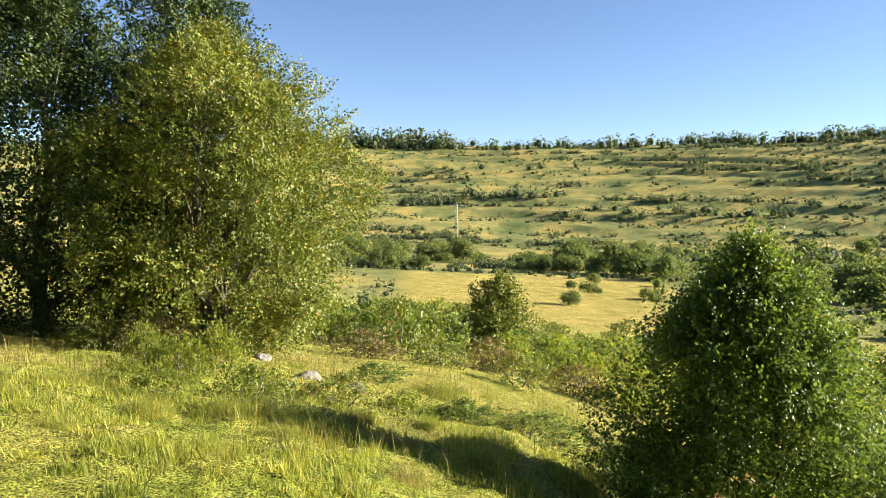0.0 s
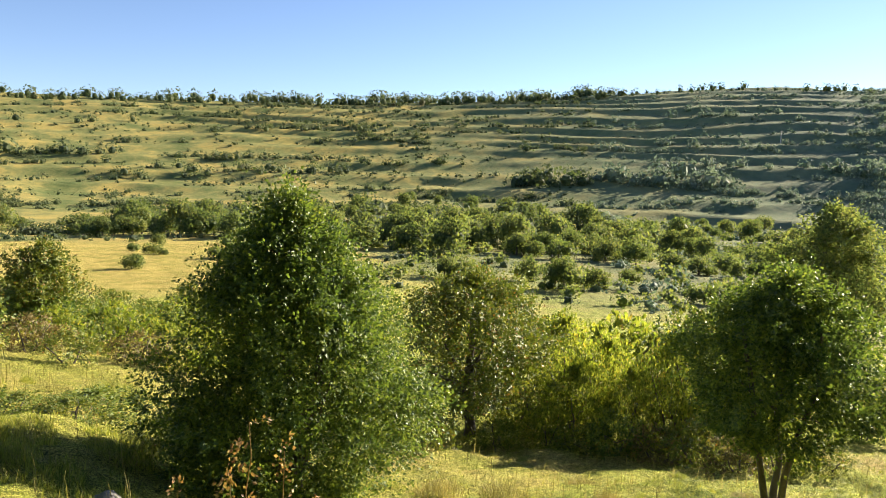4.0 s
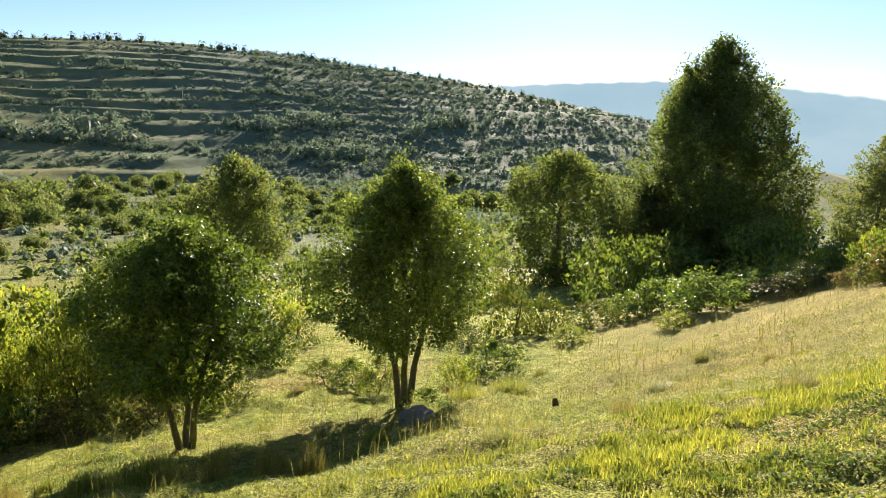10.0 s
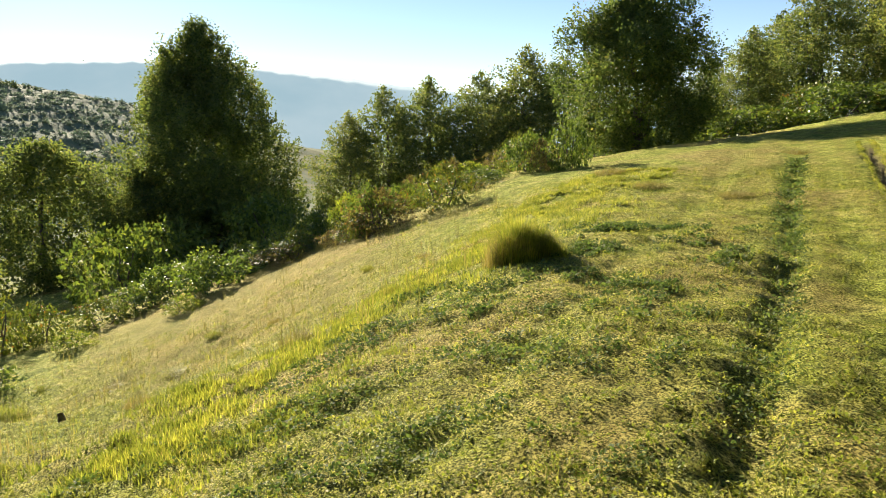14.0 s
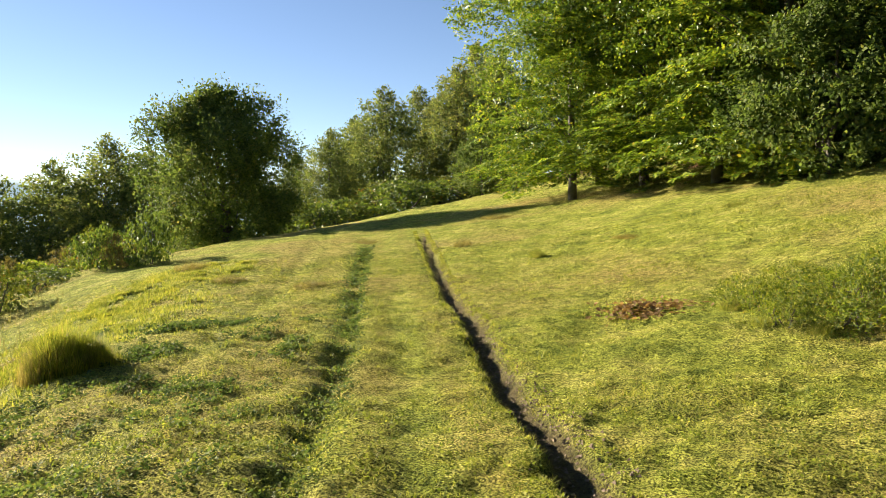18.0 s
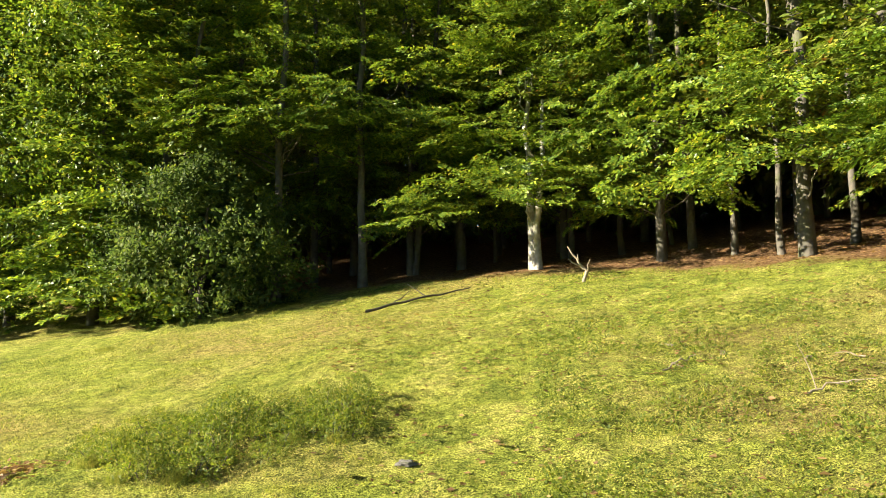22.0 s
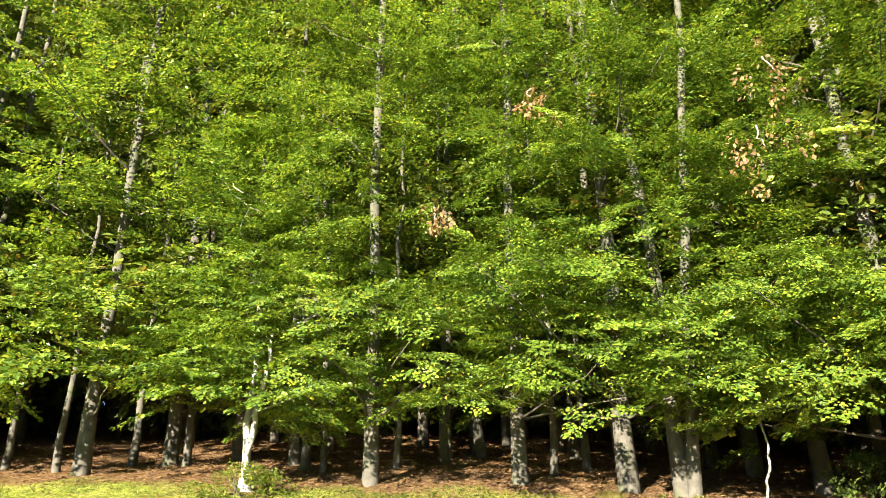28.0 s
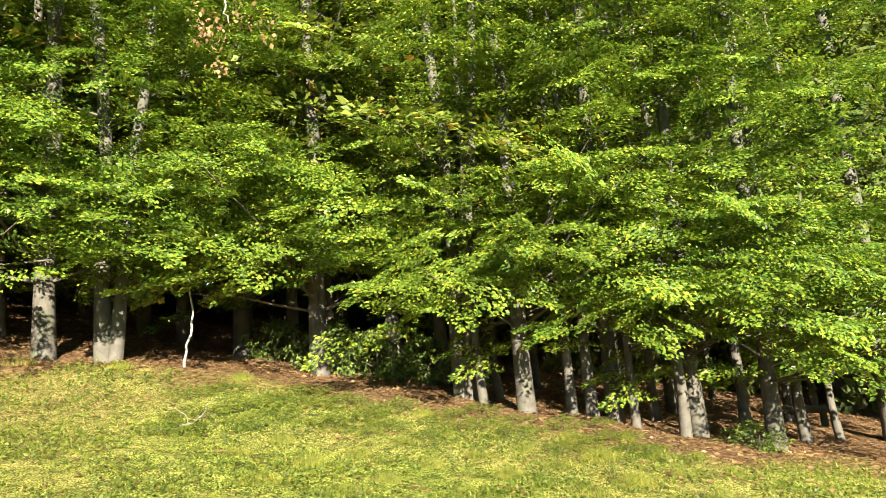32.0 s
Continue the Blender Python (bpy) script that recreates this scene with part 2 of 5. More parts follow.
def furrow(a, b):
    mid = 1.2 + 0.018 * np.sin(a * 0.8) + 0.01 * np.sin(a * 2.7) + 0.008 * np.clip(a - 4, 0, None)
    reach = np.clip((a - 1.5) / 1.5, 0, 1) * np.clip((26 - a) / 3, 0, 1)
    return reach * 0.13 * np.clip(1.5 - np.abs(b - mid) / (0.125 + 0.014 * np.sin(a * 2.1) + 0.01 * np.sin(a * 7.3)), 0, 1)


def at(head, dist, lift=0.0):
    """The place on the ground at a heading and distance from the spot where the camera turns."""
    x, y = dist * math.sin(radians(head)), dist * math.cos(radians(head))
    return x, y, float(terrain(x, y)) + lift


def raw_mesh(name, verts, faces, mat, smooth=False):
    """A mesh from arrays; faces all have the same number of corners."""
    verts, faces = np.asarray(verts, np.float32), np.asarray(faces, np.int32)
    me = bpy.data.meshes.new(name)
    n, k = faces.shape
    me.vertices.add(len(verts))
    me.vertices.foreach_set("co", verts.ravel())
    me.loops.add(n * k)
    me.loops.foreach_set("vertex_index", faces.ravel())
    me.polygons.add(n)
    me.polygons.foreach_set("loop_start", np.arange(0, n * k, k, dtype=np.int32))
    me.polygons.foreach_set("use_smooth", np.full(n, smooth))
    me.update(calc_edges=True)
    if mat:
        me.materials.append(mat)
    return me


def ground_material():
    m, t, p = material("pasture")
    turf = ramp(t, noise_out(t, 1.3, 8.0, 0.7), [(0.36, (0.18, 0.235, 0.045)), (0.5, (0.32, 0.37, 0.07)), (0.64, (0.46, 0.45, 0.13))])
    clump = ramp(t, noise_out(t, 7.5, 5.0, 0.7), [(0.41, (0.62, 0.66, 0.62)), (0.56, (1.2, 1.17, 1.12))])
    fine = ramp(t, noise_out(t, 60.0, 3.0, 0.7), [(0.42, (0.3, 0.33, 0.28)), (0.58, (1.6, 1.55, 1.45))])
    dry = ramp(t, noise_out(t, 0.22, 5.0, 0.65), [(0.47, (0, 0, 0)), (0.68, (1, 1, 1))])
    c = mix(t, dry, turf, (0.4, 0.34, 0.12))
    c = mix(t, 1.0, c, clump, "MULTIPLY")
    c = mix(t, 1.0, c, fine, "MULTIPLY")
    # bare earth, beech litter and far scrub come from the vertex layer
    lay = t.nodes.new("ShaderNodeAttribute")
    lay.attribute_name = "cover"
    sep = t.nodes.new("ShaderNodeSeparateColor")
    t.links.new(lay.outputs["Color"], sep.inputs[0])
    earth = ramp(t, noise_out(t, 14.0, 6.0, 0.7), [(0.3, (0.08, 0.062, 0.04)), (0.7, (0.2, 0.16, 0.1))])
    litter = ramp(t, noise_out(t, 9.0, 8.0, 0.8), [(0.36, (0.09, 0.05, 0.028)), (0.5, (0.24, 0.14, 0.07)), (0.62, (0.45, 0.29, 0.15))])
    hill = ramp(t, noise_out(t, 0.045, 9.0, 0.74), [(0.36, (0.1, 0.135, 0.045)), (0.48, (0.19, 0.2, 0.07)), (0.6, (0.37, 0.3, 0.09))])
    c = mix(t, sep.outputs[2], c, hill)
    # haze of the sunward slope is put in as flat grey-green and blue sheen
    hazed = t.nodes.new("ShaderNodeAttribute")
    hazed.attribute_name = "far_haze"
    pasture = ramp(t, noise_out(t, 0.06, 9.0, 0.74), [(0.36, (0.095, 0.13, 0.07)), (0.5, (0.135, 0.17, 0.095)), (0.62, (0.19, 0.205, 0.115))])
    c = mix(t, hazed.outputs["Fac"], c, pasture)
    gold = ramp(t, noise_out(t, 0.5, 8.0, 0.75), [(0.4, (0.25, 0.24, 0.06)), (0.6, (0.46, 0.37, 0.12))])
    c = mix(t, lay.outputs["Alpha"], c, mix(t, 1.0, gold, fine, "MULTIPLY"))
    c = mix(t, sep.outputs[1], c, litter)
    c = mix(t, sep.outputs[0], c, earth)
    t.links.new(c, p.inputs["Base Color"])
    p.inputs["Roughness"].default_value = 0.9
    p.inputs["Specular IOR Level"].default_value = 0.05
    p.inputs["Sheen Roughness"].default_value, p.inputs["Sheen Tint"].default_value = 0.55, HAZE_TINT
    haze_sheen = t.nodes.new("ShaderNodeMath")
    haze_sheen.operation = "MULTIPLY"
    haze_sheen.inputs[1].default_value = 0.02
    t.links.new(hazed.outputs["Fac"], haze_sheen.inputs[0])
    t.links.new(haze_sheen.outputs[0], p.inputs["Sheen Weight"])
    bump = node(t, "ShaderNodeBump", Strength=1.0, Distance=0.16)
    t.links.new(noise_out(t, 24.0, 9.0, 0.8), bump.inputs["Height"])
    t.links.new(bump.outputs[0], p.inputs["Normal"])
    return m


def forest_cover(x, y):
    """How much beech litter covers the ground: 1 under the wood."""
    head, r = np.degrees(np.arctan2(x, y)) % 360, np.hypot(x, y)
    edge = np.interp(head, [150, 165, 175, 190, 205, 220, 235, 250, 262, 275, 290, 300, 315, 325], [60, 30, 25, 21.2, 19.0, 14.7, 12.3, 12.0, 11.4, 10.6, 9.2, 9.4, 12.7, 60])
    return np.clip((r - edge + 0.8 * waves(x, y, 2.3, 30)) / 1.6 + 0.5, 0, 1) * ((head > 150) & (head < 325)) * (r < 140)


def make_ground():
    seg = 620
    rings = [0.35]
    while rings[-1] < 4600:
        rings.append(rings[-1] + (min(0.014 * rings[-1], 2.4) if 110 < rings[-1] < 620 else max(0.08, 0.014 * rings[-1] * (1 if rings[-1] < 400 else 3))))
    rings = np.array(rings)
    th = np.linspace(0, 2 * np.pi, seg, endpoint=False)
    R, A = np.meshgrid(rings, th, indexing="ij")
    x, y = (R * np.sin(A)).ravel(), (R * np.cos(A)).ravel()
    z = terrain(x, y)
    verts = np.vstack([np.stack([x, y, z], -1), [[0, 0, float(terrain(0.0, 0.0))]]])
    i, j = np.meshgrid(np.arange(len(rings) - 1), np.arange(seg), indexing="ij")
    j2 = (j + 1) % seg
    quads = np.stack([i * seg + j, (i + 1) * seg + j, (i + 1) * seg + j2, i * seg + j2], -1).reshape(-1, 4)[:, ::-1]
    j = np.arange(0, seg, 2)      # the middle, closed round its one point
    quads = np.vstack([quads, np.stack([np.full(len(j), len(verts) - 1), (j + 2) % seg, j + 1, j], -1)])
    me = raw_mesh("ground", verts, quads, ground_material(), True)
    a, b = track_side(x, y)
    layer = np.zeros((len(verts), 4), np.float32)
    layer[:-1, 0] = np.clip(furrow(a, b) / 0.11, 0, 1) * 0.9
    layer[:-1, 1] = forest_cover(x, y)
    soft = lambda v, lo, hi, w: np.clip((v - lo) / w, 0, 1) * np.clip((hi - v) / w, 0, 1)
    layer[:-1, 1] = np.maximum(layer[:-1, 1], np.clip(0.26 + 0.25 * waves(x, y, 2.4, 11) + 0.12 * waves(x, y, 0.6, 5), 0, 0.6) * soft(np.degrees(np.arctan2(x, y)) % 360, 196, 266, 12) * soft(R.ravel(), 4, 14, 3))
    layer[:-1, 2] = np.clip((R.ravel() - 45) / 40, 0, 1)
    head, reach = np.degrees(np.arctan2(x, y)), R.ravel()
    ragged = 0.5 * waves(x, y, 9.0, 9)
    layer[:-1, 3] = np.clip(soft(head, -4, 18, 2) * soft(reach, 50, 122, 10) + 0.75 * soft(head, 84, 114, 8) * soft(reach, 9, 30, 4) + 0.45 * soft(head, -14, 24, 6) * soft(reach, 10, 30, 4) + 0.4 * ragged * (reach < 40) * soft(head, -14, 112, 8)
                            + soft(a, -1, 30, 3) * (0.5 * soft(b, -0.2, 0.25, 0.15) + 0.55 * soft(b, 0.5, 1.0, 0.2) + 0.5 * soft(b, -1.65, -0.75, 0.25) + 0.4 * soft(b, -2.7, -2.2, 0.2)) * (0.75 + 0.5 * waves(x, y, 1.3, 8)), 0, 1)
    me.color_attributes.new("cover", "FLOAT_COLOR", "POINT").data.foreach_set("color", layer.ravel())
    # mask of the painted haze: far ground, strongest towards the sun
    far_haze = np.zeros(len(verts), np.float32)
    far_haze[:-1] = layer[:-1, 2] * soft(head, 26, 130, 36)
    me.attributes.new("far_haze", "FLOAT", "POINT").data.foreach_set("value", far_haze)
    return tagged(new("ground", me), "sloping hillside pasture with short green and dry grass", "ground", kind="structure")


ground = make_ground()


# ---- plants ----
def part(name, me, parent, label=""):
    ob = new(name, me)
    ob.parent = parent
    return tagged(ob, label)


def thing(name, place, label, category, group="", turn=0.0, size=1.0):
    ob = new(name)
    ob.empty_display_size = 0.2
    ob.matrix_world = pose(*place, 0, 0, turn) @ Matrix.Diagonal((size, size, size, 1))
    return tagged(ob, label, category, group)


def unit(v):
    return v / (np.linalg.norm(v, axis=-1, keepdims=True) + 1e-9)


def dup(ob, m):
    """A copy at the pose and size of m, whatever the size of the first one."""
    return copy_thing(ob, m @ Matrix.Diagonal((1 / ob.scale[0], 1 / ob.scale[1], 1 / ob.scale[2], 1)))


def leaf_quads(pos, way, up, length, width):
    """One pointed leaf a row: stalk at pos, tip along way, face towards up, slightly cupped."""
    side = unit(np.cross(way, up))
    up = np.cross(side, way)
    l, w = length[:, None], width[:, None]
    v = np.stack([pos, pos + way * l * 0.45 + side * w * 0.5 + up * w * 0.12, pos + way * l, pos + way * l * 0.45 - side * w * 0.5 + up * w * 0.12], 1)
    return v.reshape(-1, 3)


def leaf_mesh(name, verts, mat):
    return raw_mesh(name, verts, np.arange(len(verts)).reshape(-1, 4), mat)


def spray_leaves(rng, base, way, up, reach, per, leaf, droop=0.25, loose=0.15, wobble=0.42, slim=0.55):
    """Flat sprays of leaves, one for each base: leaves sit along a twig and its side shoots."""
    n = len(base)
    k = np.tile(np.arange(per), n)
    s = np.repeat(np.arange(n), per)
    u = rng.uniform(0.05, 1, n * per)
    side = unit(np.cross(way, up))
    across = rng.uniform(-1, 1, n * per) * slim * (1.05 - u) + rng.uniform(-0.08, 0.08, n * per)
    r = reach[s]
    p = base[s] + way[s] * (u * r)[:, None] + side[s] * (across * r)[:, None]
    p[:, 2] -= droop * r * u**2
    p += rng.normal(0, 1, p.shape) * (loose * r[:, None]) * np.array([0.4, 0.4, 0.6])
    d = unit(way[s] * 0.8 + side[s] * (np.sign(across) * rng.uniform(0.3, 1.2, n * per))[:, None] + rng.normal(0, 0.25, p.shape))
    d[:, 2] -= 0.2
    nrm = unit(up[s] + rng.normal(0, wobble, p.shape))
    ln = leaf * rng.uniform(0.7, 1.25, n * per)
    return leaf_quads(p, unit(d), nrm, ln, ln * rng.uniform(0.58, 0.78, n * per))


def tube(points, radii, sides=7):
    """A round, tapering limb through the points."""
    points, radii = np.asarray(points, float), np.asarray(radii, float)
    way = unit(np.gradient(points, axis=0))
    ref = np.array([0.31, 0.95, 0.05])
    a = unit(np.cross(way, ref))
    b = np.cross(way, a)
    th = np.linspace(0, 2 * np.pi, sides, endpoint=False)
    v = points[:, None] + radii[:, None, None] * (a[:, None] * np.cos(th)[None, :, None] + b[:, None] * np.sin(th)[None, :, None])
    n = len(points)
    i, j = np.meshgrid(np.arange(n - 1), np.arange(sides), indexing="ij")
    j2 = (j + 1) % sides
    return v.reshape(-1, 3), np.stack([i * sides + j, i * sides + j2, (i + 1) * sides + j2, (i + 1) * sides + j], -1).reshape(-1, 4)


def join(pieces):
    vs, fs, k = [], [], 0
    for v, f in pieces:
        vs.append(v), fs.append(f + k)
        k += len(v)
    return np.vstack(vs), np.vstack(fs)


def wander(rng, start, end, n, amount):
    s = np.linspace(0, 1, n)[:, None]
    start, end = np.asarray(start, float), np.asarray(end, float)
    p = start + (end - start) * s
    off = np.cumsum(rng.normal(0, amount, (n, 3)), 0)
    off -= off[:1]
    return p + off * np.array([1, 1, 0.35]) * np.sin(s * 3.0) ** 0.5


def trunk_piece(rng, base, top, r0, r1, lean=0.06, n=9, sides=9):
    p = wander(rng, base, top, n, lean)
    r = np.linspace(r0, r1, n)
    r[0] *= 1.3
    r[1] *= 1.08
    return tube(p, r, sides), p


def crown_points(rng, n, shape, lumps=9):
    """Points and outward ways over a lumpy crown. shape: (rx, ry, z low, z high, widest at)."""
    rx, ry, z0, z1, wide = shape[:5]
    u = rng.uniform(0, 1, n) ** 0.9
    th = rng.uniform(0, 2 * np.pi, n)
    boughs = max(10, int(1.1 * n**0.5))      # twigs gather on boughs, with gaps between them
    ub, tb, deep = rng.uniform(0, 1, boughs) ** 0.85, rng.uniform(0, 2 * np.pi, boughs), rng.uniform(0.86, 1.1, boughs)
    own, loose = rng.randint(0, boughs, n), rng.uniform(0, 1, n) < 0.34
    u = np.where(loose, u, np.clip(ub[own] + rng.normal(0, 0.36, n) / boughs**0.5, 0, 1))
    th = np.where(loose, th, tb[own] + rng.normal(0, 1.25, n) / boughs**0.5)
    t = np.clip((u - wide) / (1 - wide), 0, 1)
    top = (1 - 0.98 * t**2.1) ** 0.8 if len(shape) < 6 else 1 - 0.97 * t ** shape[5]
    prof = np.where(u < wide, np.sqrt(np.clip(1 - ((wide - u) / max(wide, 0.05)) ** 2 * 0.75, 0, 1)), top)
    ph = rng.uniform(0, 6.28, (lumps, 2))
    bump = sum(np.sin((k % 4 + 2) * th + ph[k, 0]) * np.sin((k % 3 + 2) * 3.1 * u + ph[k, 1]) for k in range(lumps)) / lumps * 2.2
    depth = 1 - rng.uniform(0, 1, n) ** 2.0 * 0.6
    rad = prof * (1 + 0.35 * bump) * depth * np.where(loose, 1.0, deep[own])
    p = np.stack([np.cos(th) * rx * rad, np.sin(th) * ry * rad, z0 + (z1 - z0) * u * (1 + 0.04 * bump)], -1)
    out = unit(np.stack([np.cos(th) / rx, np.sin(th) / ry, (u - wide) * 1.1 / max((z1 - z0) / (rx + ry), 0.3) * 0.35 + 0.05], -1))
    return p, out


def cloud_crown(rng, name, mat, clumps, per, shape, reach, leaf, upward=0.5, core=0.18):
    """A crown of leafy twigs that point outwards and up, with coarser foliage in its heart."""
    p, out = crown_points(rng, clumps, shape)
    way = unit(out + rng.normal(0, 0.45, p.shape) + np.array([0, 0, upward * 0.5]))
    up = unit(rng.normal(0, 0.45, p.shape) + np.array([0, 0, 0.45]) + out * 0.95)
    rr = reach * rng.uniform(0.6, 1.4, clumps)
    lead = (rng.uniform(0, 1, clumps) < 0.16) & (reach > 0.3) & (reach < 1.1)      # long shoots that stand out of the crown
    rr[lead] *= 1.7
    way[lead] = unit(way[lead] * 0.9 + np.array([0, 0, 0.8]))
    v = spray_leaves(rng, p - way * rr[:, None] * 0.55, way, up, rr * 1.15, per, leaf, 0.05, 0.09, 0.45, 0.3)
    n = int(clumps * core)
    if n:
        rx, ry, z0, z1, wide = shape[:5]
        q, out = crown_points(rng, n, (rx * 0.68, ry * 0.68, z0 + 0.08 * (z1 - z0), z1 - 0.2 * (z1 - z0), wide, *shape[5:]))
        up = unit(out + rng.normal(0, 0.5, q.shape))
        v = np.vstack([v, spray_leaves(rng, q, unit(rng.normal(0, 1, q.shape)), up, np.full(n, reach * 1.2), 14, leaf * 1.4, 0.1, 0.3)])
    return leaf_mesh(name, v, mat)


def limbs_for(rng, ob, shape, start, count, r0, mat, name="limb"):
    rx, ry, z0, z1, wide = shape[:5]
    for k in range(count):
        th = k * 2.4 + rng.uniform(-0.4, 0.4)
        u = rng.uniform(0.15, 0.85)
        t = max(0.0, (u - wide) / (1 - wide))
        rad = rng.uniform(0.4, 0.7) * (1 - t ** (shape[5] if len(shape) > 5 else 2.0))
        end = (math.cos(th) * rx * rad, math.sin(th) * ry * rad, z0 + (z1 - z0) * u)
        zs = min(end[2] - 0.1, start * rng.uniform(0.8, 1.5))
        v, f = tube(wander(rng, (0, 0, max(zs, 0.3)), end, 7, 0.06 * rx), np.linspace(r0, r0 * 0.15, 7), 6)
        part(name, raw_mesh(name, v, f, mat, True), ob)


def leafy_tree(name, place, label, category, seed, shape, leaf="thorn", clumps=500, per=26, reach=0.7, leaf_size=0.07, trunk=(0.12, 0.05), stems=1, bark=None, limbs=7, group="", core=0.18):
    rng = np.random.RandomState(seed)
    ob = thing(name, place, label, category, group)
    for k in range(stems):
        dx, dy = (0, 0) if stems == 1 else (0.16 * math.cos(k * 2.2 + seed), 0.16 * math.sin(k * 2.2 + seed))
        top = (dx * 3.5, dy * 3.5, shape[2] + (shape[3] - shape[2]) * 0.72)
        (v, f), _ = trunk_piece(rng, (dx * 0.35, dy * 0.35, -0.15), top, trunk[0], trunk[1], 0.03 * shape[0])
        part("trunk", raw_mesh("trunk", v, f, bark or BARK, True), ob)
    limbs_for(rng, ob, shape, shape[2] + 0.1, limbs, trunk[1] * 0.9, bark or BARK)
    part("crown", cloud_crown(rng, "crown", LEAF[leaf], clumps, per, shape, reach, leaf_size, core=core), ob)
    return ob


def beech(name, place, label, seed, height=16.0, radius=4.2, low=2.2, trunk=(0.2, 0.05), layers=240, per=60, leaf=0.085, leafkind="beech", lean=(0, 0), group="", limbs=16, bark=None, fork=False, spread=1.15):
    """A wood-edge beech: straight grey trunk, long limbs, flat layered sprays of leaves."""
    rng = np.random.RandomState(seed)
    ob = thing(name, place, label, "tree", group)
    top = (lean[0], lean[1], height * (0.93 if height > 12 else 0.5))
    (v, f), path = trunk_piece(rng, (0, 0, -0.2), top, trunk[0], trunk[1], 0.05, 14)
    part("trunk", raw_mesh("trunk", v, f, bark or BARK, True), ob)
    if fork:
        (v, f), _ = trunk_piece(rng, (0.12, 0.1, -0.2), (1.6, 0.9, height * 0.7) if height > 12 else (0.5, 0.3, height * 0.4), trunk[0] * 0.8, trunk[1], 0.05, 12)
        part("trunk", raw_mesh("trunk", v, f, bark or BARK, True), ob)
    # each limb carries a broad flat layer of sprays
    arms = max(layers // 14, 4)
    zl = low + (height - low) * rng.uniform(0, 1, arms) ** 1.25
    tl = rng.normal(0, spread, arms)
    hem = min(8, arms // 4)      # the lowest limbs reach out towards the light
    zl[:hem], tl[:hem] = low + rng.uniform(0, 0.11, hem) * (height - low), np.linspace(-1.3, 1.3, hem)
    sl = (zl - low) / (height - low)
    rl = radius * np.clip(1.15 * np.sqrt(np.clip(1 - sl**2.2, 0.02, 1)), 0.15, 1) * rng.uniform(0.62, 1.08, arms)
    rl[:hem] = radius * rng.uniform(0.8, 1.0, hem)
    own = np.arange(layers) % arms
    along = rng.uniform(0.1, 1.0, layers) ** 0.8
    swing = rng.normal(0, 0.2, layers)
    th, rad, z, s = tl[own] + swing, rl[own] * along, zl[own] + rng.normal(0, 0.16, layers), sl[own]
    close = np.arange(layers) % 3 == 0      # sprays that hang before the trunk
    z[close] = low * 1.3 + rng.uniform(0, 0.95, close.sum()) * (height - low * 1.3)
    th[close], rad[close] = rng.normal(0, 0.8, close.sum()), radius * rng.uniform(0.1, 0.6, close.sum())
    cx = np.interp(z, path[:, 2], path[:, 0])
    cy = np.interp(z, path[:, 2], path[:, 1])
    out = np.stack([np.cos(th + 1.6 * swing), np.sin(th + 1.6 * swing), 0.12 - 0.28 * (1 - s) * along + 0.4 * s**2 + rng.normal(0, 0.16, layers)], -1)
    base = np.stack([cx + np.cos(th) * rad * 0.82, cy + np.sin(th) * rad * 0.82, z + 0.2 * rad - 0.06 * rad**2], -1)
    reach = (0.7 + 0.6 * rng.uniform(0, 1, layers)) * (0.42 + 0.11 * radius)
    up = unit(np.array([0, 0, 1.0]) + rng.normal(0, 0.24, base.shape) + 0.55 * unit(out))
    part("crown", leaf_mesh("crown", spray_leaves(rng, base, unit(out), up, reach, per, leaf, 0.16, 0.035, 0.3), LEAF[leafkind]), ob)
    for k in range(limbs):
        q = rng.randint(layers)
        zb = max(low * 0.85, z[q] - 0.45 * rad[q])
        a = (np.interp(zb, path[:, 2], path[:, 0]), np.interp(zb, path[:, 2], path[:, 1]), zb)
        v, f = tube(wander(rng, a, base[q] + out[q] * 0.3, 7, 0.07), np.linspace(0.04, 0.01, 7) * (trunk[0] / 0.2), 5)
        part("limb", raw_mesh("limb", v, f, bark or DARK_BARK, True), ob)
    return ob


# ---- the near slope: single trees ----
leafy_tree("hawthorn", at(343.4, 17.5), "large spreading hawthorn with yellowing leaves beside the track", "tree", 11,
           (3.05, 3.0, 0.15, 7.1, 0.36, 3.0), "thorn", 3900, 38, 0.5, 0.064, (0.17, 0.06), 2, DARK_BARK, 14)
for head, dist, seed, crown in ((340.4, 21.0, 12, (2.7, 2.6, 0.3, 10.6, 0.33, 1.9)), (331.8, 20.5, 46, (3.5, 3.3, 0.3, 8.4, 0.33, 1.9))):
    leafy_tree("dark_tree", at(head, dist), "dark pointed tree in shade behind the hawthorn", "tree", seed, crown, "deep", 2600, 32, 0.75, 0.085, (0.18, 0.06), 1, DARK_BARK, 8, "dark trees behind the hawthorn")
leafy_tree("holly_bush", at(21.8, 7.9), "dense dark green holly bush with glossy leaves", "bush", 13,
           (1.27, 1.25, -0.1, 1.22 - at(21.8, 7.9)[2], 0.28, 2.2), "holly", 3500, 32, 0.35, 0.04, (0.055, 0.028), 2, BARK, 8)
leafy_tree("thorn_tree", at(35.2, 17.5), "small round thorn tree on the grassy slope", "tree", 14,
           (2.15, 2.05, 0.95, 3.75, 0.5), "thorn", 1100, 28, 0.5, 0.07, (0.13, 0.06), 1, DARK_BARK, 10)
leafy_tree("holly_tree", at(57.5, 11.3), "small holly tree with three slim stems", "tree", 15,
           (1.32, 1.25, 1.0, 3.2, 0.42), "holly", 1500, 30, 0.36, 0.05, (0.05, 0.025), 3, BARK, 7, "young holly trees", 0.4)
